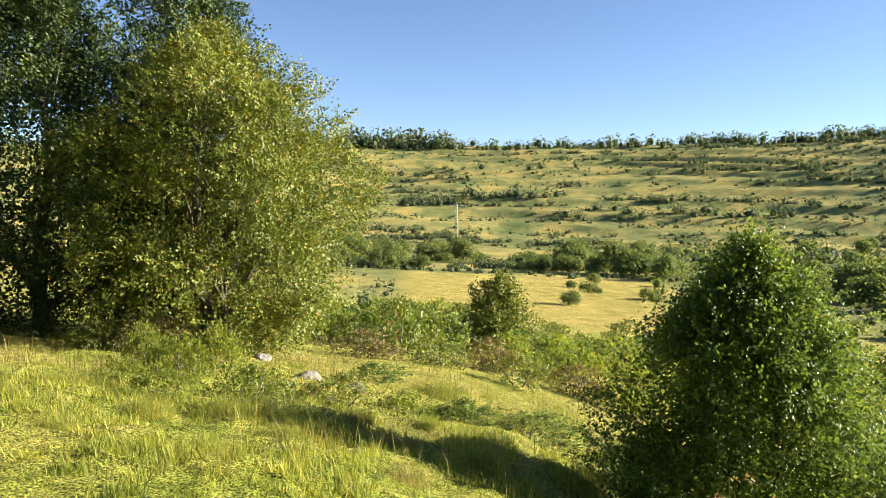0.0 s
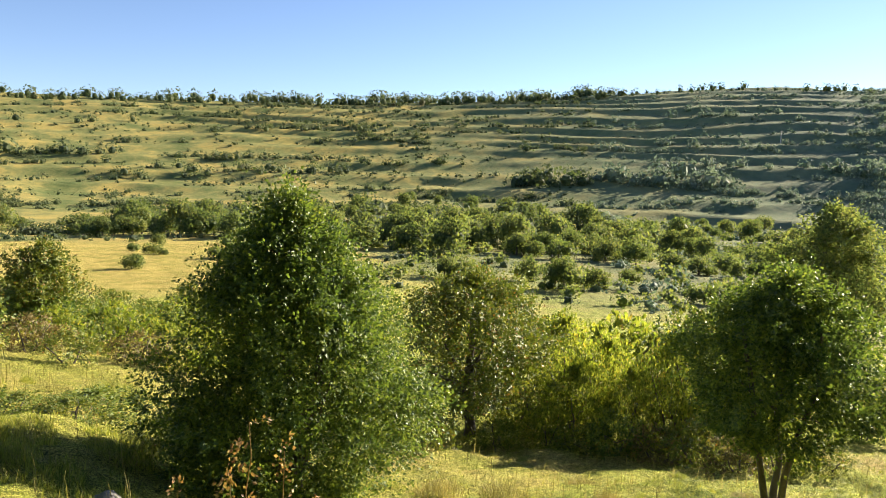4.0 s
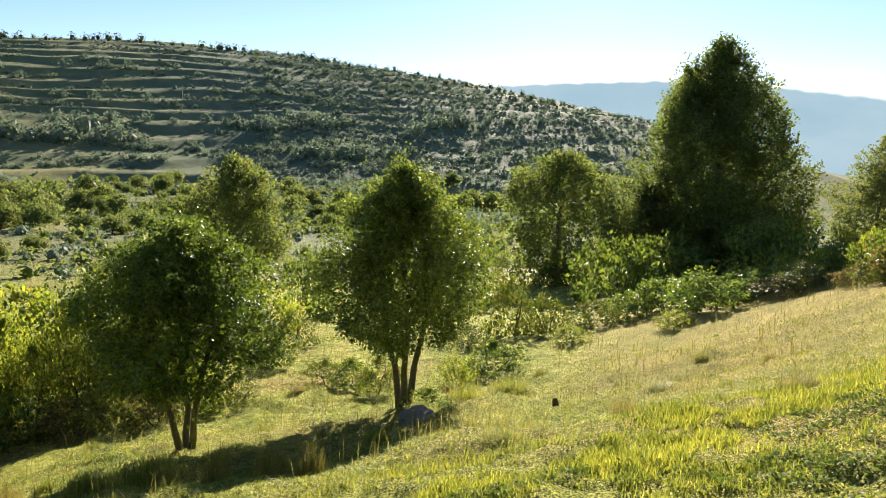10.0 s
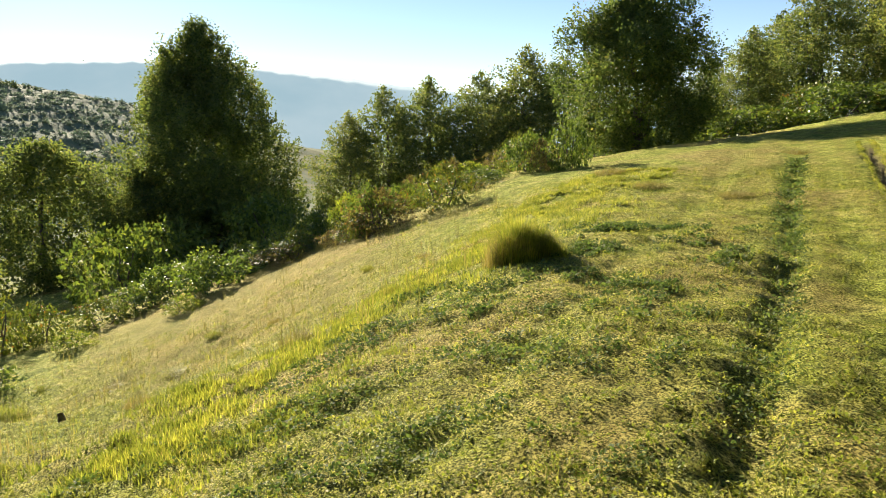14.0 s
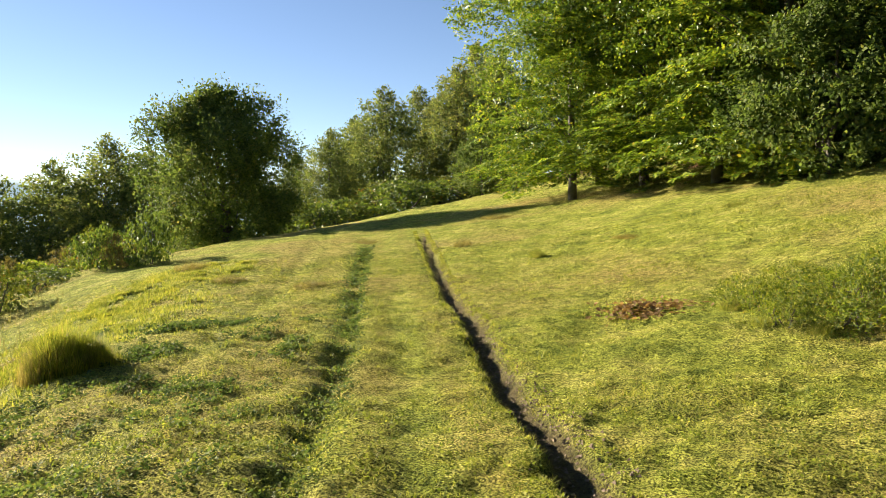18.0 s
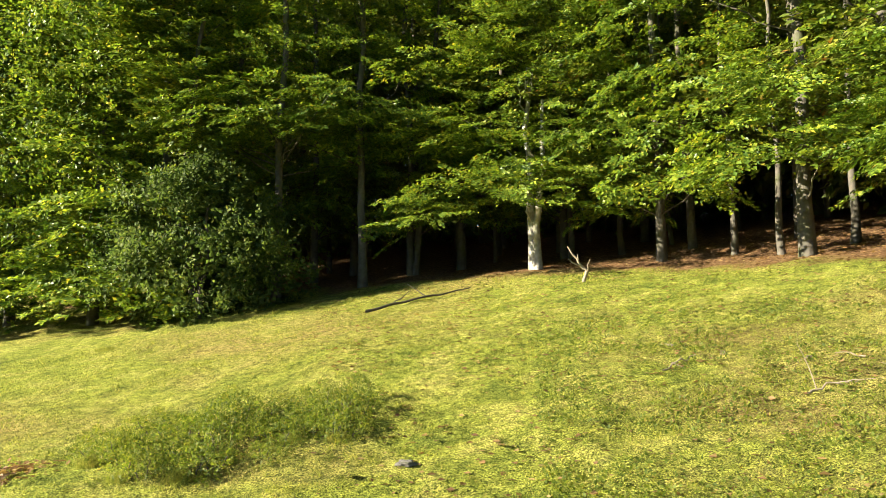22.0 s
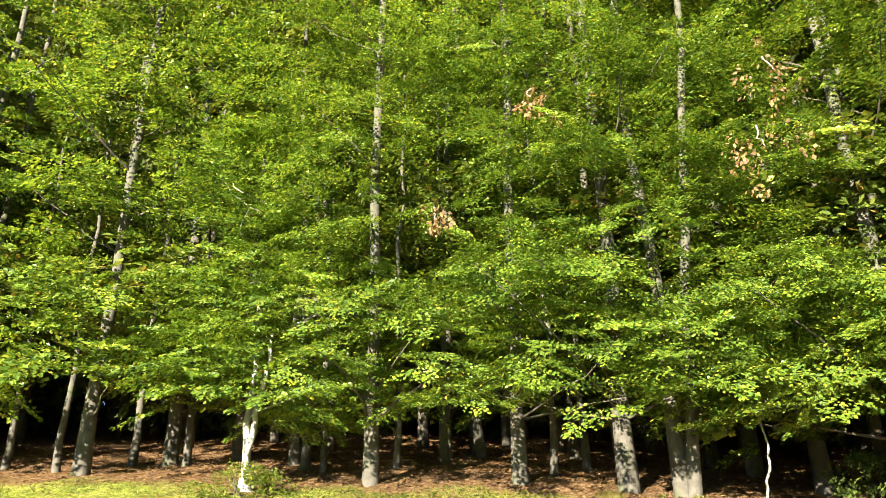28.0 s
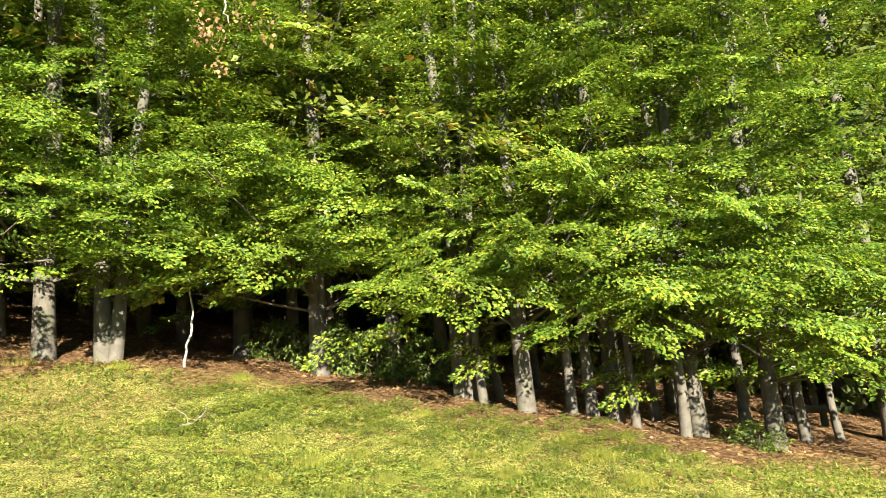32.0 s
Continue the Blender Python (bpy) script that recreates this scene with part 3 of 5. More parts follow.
leafy_tree("holly_tree", at(73.6, 13.6), "taller holly tree with pale forked stems", "tree", 16,
           (1.62, 1.55, 1.3, 4.3, 0.34, 2.0), "holly", 1900, 30, 0.4, 0.053, (0.065, 0.03), 3, BARK, 7, "young holly trees", 0.4)
leafy_tree("oak_tree", at(60.7, 58), "broad dark oak down the slope", "tree", 17,
           (4.3, 4.0, 0.8, 8.6, 0.45), "grove", 900, 24, 1.3, 0.22, (0.22, 0.08), 1, DARK_BARK, 6)
leafy_tree("maple_tree", at(85.4, 50), "round leafy tree with sunlit yellow top", "tree", 18,
           (4.7, 4.4, 0.0, 8.4, 0.5), "grove", 1000, 24, 1.2, 0.2, (0.2, 0.08), 1, DARK_BARK, 6)
for head, dist, seed, clumps, crown in ((96.4, 48, 19, 4200, (6.3, 6.0, -0.3, 13.6, 0.14, 2.1)), (97.2, 46.5, 48, 700, (3.6, 3.2, -0.3, 5.0, 0.3, 2.2)), (92.0, 46.5, 47, 700, (3.0, 2.8, -0.3, 5.6, 0.3, 2.4))):
    leafy_tree("dark_beech", at(head, dist), "tall dark beech against the light", "tree", seed, crown, "grove", clumps, 26, 1.15, 0.17, (0.24, 0.06), 1, DARK_BARK, 8, "dark beeches on the slope")
leafy_tree("edge_tree", at(128.4, 40), "dense round tree at the track's edge", "tree", 20,
           (3.9, 3.8, 0.0, 7.7, 0.42, 3.2), "dark", 2600, 28, 0.9, 0.14, (0.18, 0.07), 2, DARK_BARK, 6)
ob = beech("thicket_tree", at(169.4, 24.0), "dense dark beech standing before the wood", 21, 12.5, 4.0, 0.2, (0.16, 0.06), 900, 60, 0.14, "beech", limbs=14, bark=DARK_BARK, fork=True, spread=1.8)
ob.matrix_basis = pose(*at(169.4, 24.0), 0, 0, 270 - 169.4)
leafy_tree("holly_thicket", at(171.8, 21.6), "low dark holly thicket before the wood", "bush", 44, (2.6, 2.2, -0.1, 4.2, 0.35), "dark", 1100, 26, 0.6, 0.11, (0.08, 0.03), 3, DARK_BARK, 5)

# trees that close the view along the track and on the slope below it
row = leafy_tree("wood_tree", at(146.0, 72), "broadleaf tree in the row beyond the meadow", "tree", 22,
                 (3.6, 3.5, 0.4, 12.0, 0.42), "grove", 900, 22, 1.1, 0.2, (0.25, 0.08), 1, DARK_BARK, 6, "trees beyond the meadow")
for k, (head, dist, size) in enumerate([(140.2, 68, 0.95), (136.3, 62, 0.66), (149.5, 70, 1.0), (143.2, 78, 1.0), (133.5, 66, 0.62), (120.2, 84, 1.4), (116.9, 88, 1.35), (113.3, 90, 1.4), (123.4, 82, 1.2),
                                       (109.8, 90, 1.35), (106.8, 88, 1.1), (155, 74, 1.2), (160, 70, 1.25), (166, 62, 1.2), (147.6, 80, 1.25), (118.6, 98, 1.35), (138, 76, 0.9)]):
    dup(row, pose(*at(head, dist, -0.2), 0, 0, 67 * k) @ Matrix.Diagonal((size * 1.05, size * 1.05, size, 1)))
leafy_tree("young_beech", at(147.8, 50), "small conical young beech at the end of the track", "tree", 23,
           (2.0, 2.0, 0.2, 5.3, 0.25, 1.5), "dark", 500, 24, 0.5, 0.12, (0.07, 0.03), 1, DARK_BARK, 4)

# ---- the beech wood ----
WOOD = "beeches of the wood"
def edge_beeches(per, leaf):
    return [
        beech("beech", at(253.4, 13.1), "tall beech at the wood's edge with bright layered leaves", 30, 17.5, 4.4, 1.2, (0.145, 0.05), 360, per, leaf, group=WOOD),
        beech("beech", at(257.0, 12.9), "forked beech at the wood's edge with long leafy limbs", 31, 16.0, 4.2, 1.1, (0.12, 0.045), 350, per, leaf, group=WOOD, fork=True),
        beech("beech", at(235.0, 13.4), "slim beech at the wood's edge with hanging sprays", 32, 18.5, 4.0, 1.1, (0.12, 0.04), 350, per, leaf, group=WOOD),
        beech("beech", at(286.4, 11.9), "low-branched beech at the wood's edge", 33, 17.0, 4.0, 1.35, (0.12, 0.045), 370, per, leaf, group=WOOD),
    ]


NEAR_EDGE = [(0, 253.4, 13.1), (1, 257.0, 12.9), (2, 235.0, 13.4), (3, 286.4, 11.9), (2, 245.8, 13.3), (3, 298.2, 13.0), (3, 277.0, 14.4), (2, 303.0, 13.2), (0, 266.0, 15.5), (2, 292.6, 13.0), (1, 281.8, 12.8), (0, 271.5, 13.8)]
FAR_EDGE = [(0, 215.5, 17.0), (1, 187.3, 24.5), (2, 206.0, 20.5), (3, 180.0, 26.5), (0, 191.2, 25.0), (0, 310.0, 16.5), (2, 240.5, 16.5), (0, 262.0, 17.0), (1, 272.0, 16.0), (0, 221.0, 18.0), (1, 229.5, 17.0), (2, 199.0, 24.5), (2, 174, 29.5),
            (0, 183.0, 28.0), (1, 178.0, 32.0), (0, 194.0, 28.0), (2, 250.0, 17.5), (1, 283.0, 16.5)]
for places, per, leaf in ((NEAR_EDGE, 230, 0.06), (FAR_EDGE, 100, 0.105)):
    edge_kinds, used = edge_beeches(per, leaf), set()
    for k, (kind, head, dist) in enumerate(places):
        size = 1.25 if dist > 19 else 1.08
        m = pose(*at(head, dist), 0, 0, 270 - head + 35 * math.sin(k * 2.3) if head < 280 else 285 - head) @ Matrix.Diagonal((1, 1, size, 1))
        if kind not in used:
            edge_kinds[kind].matrix_basis = m
            used.add(kind)
        else:
            dup(edge_kinds[kind], m)
for head, dist, seed, tall, wide, low, trunk, sprays, leaf, label in ((226.2, 13.9, 35, 6.6, 2.7, 1.15, (0.085, 0.03), 380, 0.07, "small forked tree with pale stems and bright low leaves"),
                                                                      (196.7, 21.5, 36, 12.0, 5.0, 1.6, (0.15, 0.05), 620, 0.1, "spreading tree with a pale forked trunk before the wood")):
    ob = beech("hornbeam", at(head, dist), label, seed, tall, wide, low, trunk, sprays, 120, leaf, bark=PALE_BARK, fork=True, limbs=9, spread=1.5)
    ob.matrix_basis = pose(*at(head, dist), 0, 0, 270 - head)
for head, dist, seed, wide in ((154.6, 30.5, 38, 5.2), (159.8, 29.0, 39, 4.4), (156.6, 35.0, 40, 5.6), (164.8, 25.6, 43, 4.2)):
    ob = beech("beech", at(head, dist), "wide beech with bright sprays hanging low over the grass", seed, 17.0, wide, 0.7, (0.15, 0.05), 950, 72, 0.125, group=WOOD, limbs=14, spread=1.7)
    part("crown", cloud_crown(np.random.RandomState(seed + 200), "crown", LEAF["beech"], 1000, 30, (wide * 0.78, wide * 0.78, 1.0, 15.5, 0.36, 2.6), 1.0, 0.115), ob)
    ob.matrix_basis = pose(*at(head, dist), 0, 0, 270 - head)
for head, dist, seed in ((177.2, 22.4, 53), (183.6, 22.8, 54)):
    ob = beech("beech", at(head, dist), "tall slim beech with sprays high above the wood's dark foot", seed, 17.5, 4.4, 4.4, (0.13, 0.05), 420, 96, 0.105, group=WOOD, spread=1.5)
    ob.matrix_basis = pose(*at(head, dist), 0, 0, 270 - head)
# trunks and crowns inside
# the wood's inner shade is put into colour: darker hawthorn leaf, dark bark
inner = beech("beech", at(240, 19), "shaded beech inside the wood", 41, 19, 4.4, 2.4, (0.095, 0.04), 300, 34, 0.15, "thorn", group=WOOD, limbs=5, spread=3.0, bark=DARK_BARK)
rng = np.random.RandomState(8)
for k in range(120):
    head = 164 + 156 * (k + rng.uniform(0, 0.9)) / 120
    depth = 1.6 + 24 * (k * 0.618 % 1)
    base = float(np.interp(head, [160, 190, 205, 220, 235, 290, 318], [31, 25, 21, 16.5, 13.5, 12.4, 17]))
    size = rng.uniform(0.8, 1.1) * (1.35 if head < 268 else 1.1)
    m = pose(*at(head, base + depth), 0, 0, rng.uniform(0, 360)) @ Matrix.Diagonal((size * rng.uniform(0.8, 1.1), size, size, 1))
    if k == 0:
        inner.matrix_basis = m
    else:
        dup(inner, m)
# added shrub layer, closes sky gaps where the wood is only dark shade
under = leafy_tree("undergrowth", at(240, 36), "added dark shrubs filling the shaded depth of the wood", "bush", 42, (3.4, 2.2, 0.0, 4.6, 0.4), "dark", 150, 8, 1.2, 0.34, (0.05, 0.03), 2, DARK_BARK, 3, "shrubs inside the wood")
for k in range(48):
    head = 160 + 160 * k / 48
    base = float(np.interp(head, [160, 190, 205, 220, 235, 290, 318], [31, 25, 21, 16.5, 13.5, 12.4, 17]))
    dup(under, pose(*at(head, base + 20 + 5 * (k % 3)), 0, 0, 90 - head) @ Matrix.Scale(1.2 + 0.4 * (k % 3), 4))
# tall crowns that close the wood behind
for k in range(34):
    head = 160 + 162 * k / 34
    base = float(np.interp(head, [160, 190, 205, 220, 235, 290, 318], [31, 25, 21, 16.5, 13.5, 12.4, 17]))
    tagged(dup(row, pose(*at(head, base + 10 + 8 * (k * 0.618 % 1), -0.3), 0, 0, 67 * k) @ Matrix.Diagonal((1.45, 1.45, 1.75, 1))), "tall dense tree deep in the beech wood", "tree", WOOD)
# slim stems at the wood's foot
pole_kinds = []
for k in range(3):
    ob = thing("slim_beech", at(289.6, 13), "slim grey beech stem in the wood's front row", "tree", "front stems of the wood")
    r = np.random.RandomState(60 + k)
    (v, f), path = trunk_piece(r, (0, 0, -0.2), (0.25 * (k - 1), 0.2, 9), 0.065 + 0.014 * k, 0.025, 0.06, 12)
    part("trunk", raw_mesh("trunk", v, f, BARK, True), ob)
    n = 60
    z = r.uniform(2.6, 9, n)
    th = r.uniform(0, 6.28, n)
    way = unit(np.stack([np.cos(th), np.sin(th), r.uniform(-0.1, 0.3, n)], -1))
    part("crown", leaf_mesh("crown", spray_leaves(r, np.stack([0 * z, 0 * z, z], -1) + way * 0.4, way, unit(np.array([0, 0, 1.0]) + r.normal(0, 0.2, (n, 3))), np.full(n, 1.2), 44, 0.075, 0.15, 0.08), LEAF["beech"]), ob)
    pole_kinds.append(ob)
STEMS = [(283.4, 12.3), (289.6, 12.6), (291.1, 12.7), (294.0, 12.5), (297.2, 12.2), (301.2, 14.2), (248.2, 14.2), (250.7, 15.4), (230.3, 16.0), (231.6, 15.6), (214.0, 18.5), (203.3, 23.5), (206.9, 24),
         (240.5, 15.8), (243.2, 16.6), (284.6, 13.2), (295.5, 14.0), (305, 15), (307, 15.6), (222, 17.4), (218.5, 19), (236.8, 15.2), (211, 20), (199.5, 24), (193.8, 26)]
for k, (head, dist) in enumerate(STEMS):
    m = pose(*at(head, dist), 0, 0, 100 * k)
    if k < 3:
        pole_kinds[k].matrix_basis = m
    else:
        dup(pole_kinds[k % 3], m)

# ---- shrubs of the near slope, from four kinds ----
SHRUB_GROUP = "shrubs on the slope"
shrub_kinds = {}


def shrub(kind, head, dist, wide, tall, turn=None):
    labels = {"green": ("yellow-green leafy shrub on the slope", "shrub", 0.1), "dark": ("dark evergreen bush on the slope", "holly", 0.11),
              "grey": ("grey-green thorny shrub with thin leaves", "thorn", 0.09), "brown": ("half withered brown bramble bush", "bramble", 0.09), "mint": ("wild mint and nettle patch in the meadow", "shrub", 0.075)}
    label, leaf, size = labels[kind]
    grade = "far" if dist > 20.5 else "large" if tall > 1.4 else "small"
    clumps, per, fine = {"far": (300, 6, 0.85), "large": (560, 10, 0.46), "small": (260, 8, 0.75)}[grade]
    if kind == "mint":
        clumps, per, fine = 170, 8, 1.0
    x, y, z = at(head, dist, -0.05)
    m = pose(x, y, z, 0, 0, 41 * head % 360 if turn is None else turn) @ Matrix.Diagonal((wide, wide, tall, 1))
    if (kind, grade) not in shrub_kinds:
        ob = leafy_tree(kind + "_shrub", (0, 0, 0), label, "shrub", 70 + len(shrub_kinds), (1.0, 1.0, -0.05, 1.0, 0.42), leaf, clumps, per, 0.24, size * fine, (0.03, 0.012), 2, DARK_BARK, 3, SHRUB_GROUP, 0.04)
        shrub_kinds[kind, grade] = ob
        ob.matrix_basis = m
        return ob
    return dup(shrub_kinds[kind, grade], m)


rng = np.random.RandomState(17)
# hedge below the thorn tree
for head, dist, wide, tall, kind in [(38.4, 19, 1.2, 2.1, "grey"), (40.2, 18.0, 0.9, 2.2, "green"), (42.6, 19.0, 1.2, 3.1, "green"), (43.4, 17.6, 0.9, 2.0, "green"), (45.6, 18.4, 1.2, 2.7, "green"), (47.4, 17.3, 0.9, 2.1, "green"), (49.2, 18.6, 1.1, 2.4, "grey"),
                                    (50.6, 17.4, 1.0, 2.9, "green"), (52.4, 18.2, 1.2, 3.3, "grey"), (54.2, 17.2, 0.8, 2.3, "grey"), (56.2, 18.8, 1.1, 2.5, "green"), (44, 16.4, 0.7, 0.8, "grey"), (46.4, 16.2, 0.7, 1.1, "dark"), (49.5, 16.2, 0.8, 0.9, "brown"),
                                    (52.8, 16.0, 0.9, 1.2, "grey"), (55.6, 15.6, 0.8, 0.9, "brown"), (57.8, 16.4, 0.7, 1.3, "green"), (31.5, 15, 0.8, 1.0, "grey"), (37.6, 16.2, 0.6, 0.9, "green"), (29.5, 17.5, 1.2, 1.6, "grey"), (41.2, 16.6, 0.6, 1.2, "green"),
                                    (46.8, 24, 1.8, 3.0, "green"), (51.6, 25, 1.8, 3.2, "grey"), (41, 25, 1.8, 2.6, "green"), (36.5, 26, 1.8, 2.8, "grey"), (57, 26, 1.6, 2.6, "dark"), (62.5, 27, 1.6, 2.4, "green")]:
    shrub(kind, head, dist, wide, tall * 0.85)
# grey low growth in the hollow beside the holly bush
for head, dist, wide, tall in [(3.5, 10.4, 0.5, 0.26), (6.6, 10.0, 0.5, 0.3), (9.2, 9.8, 0.45, 0.26), (12.2, 9.5, 0.45, 0.32), (14.4, 9.6, 0.4, 0.3), (0.4, 10.9, 0.5, 0.24)]:
    shrub("grey", head, dist, wide, tall)
# around the young hollies and before the dark beech
for head, dist, wide, tall, kind in [(67.5, 18, 0.6, 0.6, "grey"), (71.6, 16.4, 0.6, 0.8, "grey"), (69.6, 17.3, 0.7, 0.7, "dark"), (80.8, 18.6, 0.85, 0.8, "dark"), (77.6, 16.6, 0.5, 0.7, "green"), (82.0, 24, 1.1, 1.8, "grey"), (84.6, 25, 1.0, 1.2, "grey"),
                                    (88.4, 25, 1.0, 0.9, "grey"), (91, 26, 1.0, 0.9, "dark"), (93.5, 27, 1.2, 1.2, "dark"), (96.0, 25, 1.3, 1.3, "dark"), (99.5, 26, 1.1, 0.9, "dark"), (66.5, 33, 1.2, 2.9, "dark"), (65, 24, 0.8, 1.1, "grey"), (75.5, 13, 0.45, 0.45, "dark"),
                                    (78.5, 22, 0.7, 0.6, "grey"), (63, 21, 0.8, 1.0, "dark"), (61, 16.5, 0.6, 0.6, "grey"), (86.5, 22, 0.6, 0.5, "green"), (102.5, 25, 1.0, 0.9, "grey"), (94, 22.5, 0.6, 0.5, "green"), (89.6, 34, 2.0, 2.9, "dark"), (78.8, 36, 2.0, 2.9, "grey"),
                                    (101, 33, 1.8, 2.4, "dark"), (93, 36, 2.0, 2.6, "dark")]:
    shrub(kind, head, dist, wide, tall)
# scrub below the track
for k in range(30):
    head = 101 + 23 * k / 30 + rng.uniform(-0.5, 0.5)
    dist = float(np.interp(head, [100, 110, 124], [24, 23, 25])) + rng.uniform(-2, 6)
    shrub(("grey", "green", "brown", "dark")[k * 7 % 4], head, dist, rng.uniform(0.5, 1.1), rng.uniform(0.5, 1.5))
# band in the valley before the dry field
for k in range(46):
    head = 344 + 38 * k / 46 + rng.uniform(-0.6, 0.6)
    dist = 25 + 22 * (k * 0.618 % 1)
    size = rng.uniform(0.6, 1.4)
    shrub(("grey", "green", "grey", "dark", "green")[k % 5], head % 360, dist, size * 1.2, size * 1.25)
leafy_tree("field_maple", at(4.4, 30), "upright small tree among the valley shrubs", "tree", 24, (1.25, 1.2, 0.2, 3.1, 0.4), "thorn", 500, 22, 0.45, 0.1, (0.07, 0.03), 1, DARK_BARK, 4)
for head, dist, size in [(272.5, 14.4, 0.8), (275.5, 14.0, 0.75), (279, 14.2, 0.75), (268.5, 15.4, 0.7), (282, 14.6, 0.6)]:
    shrub("dark", head, dist, size, size * 1.1)
shrub("dark", 301.5, 12.5, 0.5, 0.4)
for k in range(16):      # dark growth at the meadow's far edge
    shrub("dark" if k % 3 else "grey", 125.5 + 26 * k / 16, 53 + 5 * (k * 0.618 % 1), 2.2 + 0.8 * (k * 0.38 % 1), 1.5 + 1.1 * (k * 0.77 % 1))
for head, dist, wide, tall in [(338.5, 11.4, 0.4, 0.75), (341.0, 10.6, 0.4, 0.6), (343.5, 11.2, 0.45, 0.8), (337.0, 9.4, 0.35, 0.35), (345.5, 9.2, 0.4, 0.4), (340.0, 8.2, 0.35, 0.3)]:
    shrub("green", head, dist, wide, tall)
for head, dist, wide, tall, kind in [(226.3, 13.2, 0.75, 0.55, "green"), (346, 8.5, 0.5, 0.45, "grey"), (352.5, 9.2, 0.55, 0.4, "grey"), (357.5, 10.2, 0.45, 0.45, "green"), (339, 15.5, 0.9, 0.8, "brown"), (344.5, 16.5, 0.9, 0.5, "grey"),
                                    (341.5, 16.2, 0.8, 0.9, "grey"), (336, 16, 0.8, 0.6, "grey"), (2, 11, 0.5, 0.35, "dark"), (7.5, 12.5, 0.9, 0.4, "dark"), (13, 11.5, 0.6, 0.35, "grey"), (355, 14.5, 0.7, 0.4, "dark"), (6, 20, 0.9, 0.8, "grey"), (10.5, 22, 1.0, 0.9, "brown"),
                                    (0, 21, 0.9, 0.7, "grey"), (354, 21, 1.0, 0.8, "brown"), (14.5, 21, 0.9, 1.3, "green"), (3.5, 23, 1.0, 1.0, "brown"), (9, 24.5, 1.1, 1.4, "green"), (357, 23.5, 1.2, 1.7, "grey"), (351, 24, 1.1, 1.3, "green")]:
    shrub(kind, head, dist, wide, tall)

# ---- the far hillside ----
HILL_GROUP = "shrubs on the far hillside"


def beyond(d):
    """Distances on the far slope, stretched past the valley floor."""
    return np.where(np.asarray(d) < 110, d, 110 + (np.asarray(d) - 110) * 1.96)


hill_kinds = []


def ball_grid(n=2):
    """Corners and four-sided faces of a unit ball laid out like a cube."""
    g = np.tan((np.linspace(-1, 1, n + 1)) * math.pi / 4)
    vs, fs = [], []
    for axis in range(3):
        for sign in (-1, 1):
            u, v = np.meshgrid(g, g, indexing="ij")
            p = np.stack([np.full(u.shape, sign), u * sign, v], -1).reshape(-1, 3)
            i, j = np.meshgrid(np.arange(n), np.arange(n), indexing="ij")
            q = (i * (n + 1) + j).ravel() + len(vs) * (n + 1) ** 2
            vs.append(unit(np.roll(p.astype(float), axis, 1)))
            fs.append(np.stack([q, q + n + 1, q + n + 2, q + 1], -1))
    v, f = np.vstack(vs), np.vstack(fs)
    keep, back = np.unique(np.round(v, 4), axis=0, return_inverse=True)
    return keep, back.ravel()[f]


def lumps_of_leaves(r, mid, size, leaves, leaf, flat=0.9):
    """Uneven lumps of foliage, each closed at heart, with leaf sprays standing out all over."""
    v0, f0 = ball_grid()
    n, m = len(mid), len(v0)
    rough = 1 + r.uniform(-0.2, 0.2, (n, m, 1))
    heart = (mid[:, None] + v0[None] * rough * (size * 0.5)[:, None, None] * np.array([1, 1, flat])).reshape(-1, 3)
    faces = (np.arange(n)[:, None, None] * m + f0[None]).reshape(-1, 4)
    s = np.repeat(np.arange(n), leaves)
    d = unit(r.normal(0, 1, (n * leaves, 3)) + np.array([0, 0, 0.3]))
    p = mid[s] + d * (size[s] * r.uniform(0.82, 1.1, len(s)))[:, None] * np.array([1, 1, flat])
    ln = leaf * size[s] * r.uniform(0.6, 1.3, len(s))
    way = unit(np.cross(d, r.normal(0, 1, d.shape)) + d * r.uniform(0, 0.9, (len(s), 1)))
    v = leaf_quads(p, way, unit(d + r.normal(0, 0.25, d.shape)), ln, ln * 0.7)
    return np.vstack([heart, v]), np.vstack([faces, np.arange(len(v)).reshape(-1, 4) + len(heart)])


def lumpy_crown(r, lumps, leaves, wide, tall, leaf):
    """Several rounded lumps that grow into one uneven crown."""
    th, q = r.uniform(0, 6.28, lumps), r.uniform(0, 1, lumps) ** 0.6
    mid = np.stack([np.cos(th) * q * 0.55 * wide, np.sin(th) * q * 0.55 * wide, tall * (0.25 + 0.5 * (1 - 0.6 * q) * r.uniform(0.6, 1.1, lumps))], -1)
    v, f = lumps_of_leaves(r, mid, r.uniform(0.3, 0.5, lumps), leaves, leaf)
    v[:, 2] = np.maximum(v[:, 2], 0.02)
    return v, f


for k, (lumps, wide, tall) in enumerate([(9, 1.0, 1.05), (10, 0.95, 1.3), (8, 1.1, 0.9), (9, 0.85, 1.5)]):
    r = np.random.RandomState(90 + k)
    ob = thing("hill_shrub", (0, 0, 0), "round grey-green bush on the dry hillside", "shrub", HILL_GROUP)
    v, f = tube([(0, 0, -0.3), (0.03, 0.02, tall * 0.6)], [0.07, 0.03], 6)
    part("trunk", raw_mesh("trunk", v, f, DARK_BARK, True), ob)
    part("crown", raw_mesh("crown", *lumpy_crown(r, lumps, 130, wide, tall, 0.26), LEAF["grove"]), ob)
    hill_kinds.append([ob, False])


def hill_shrub(x, y, wide, tall, k):
    z = float(terrain(x, y)) - 0.1
    m = pose(x, y, z, 0, 0, 137 * k % 360) @ Matrix.Diagonal((wide, wide, tall, 1))
    kind = hill_kinds[k % 4]
    if not kind[1]:
        kind[0].matrix_basis, kind[1] = m, True
        return
    dup(kind[0], m)


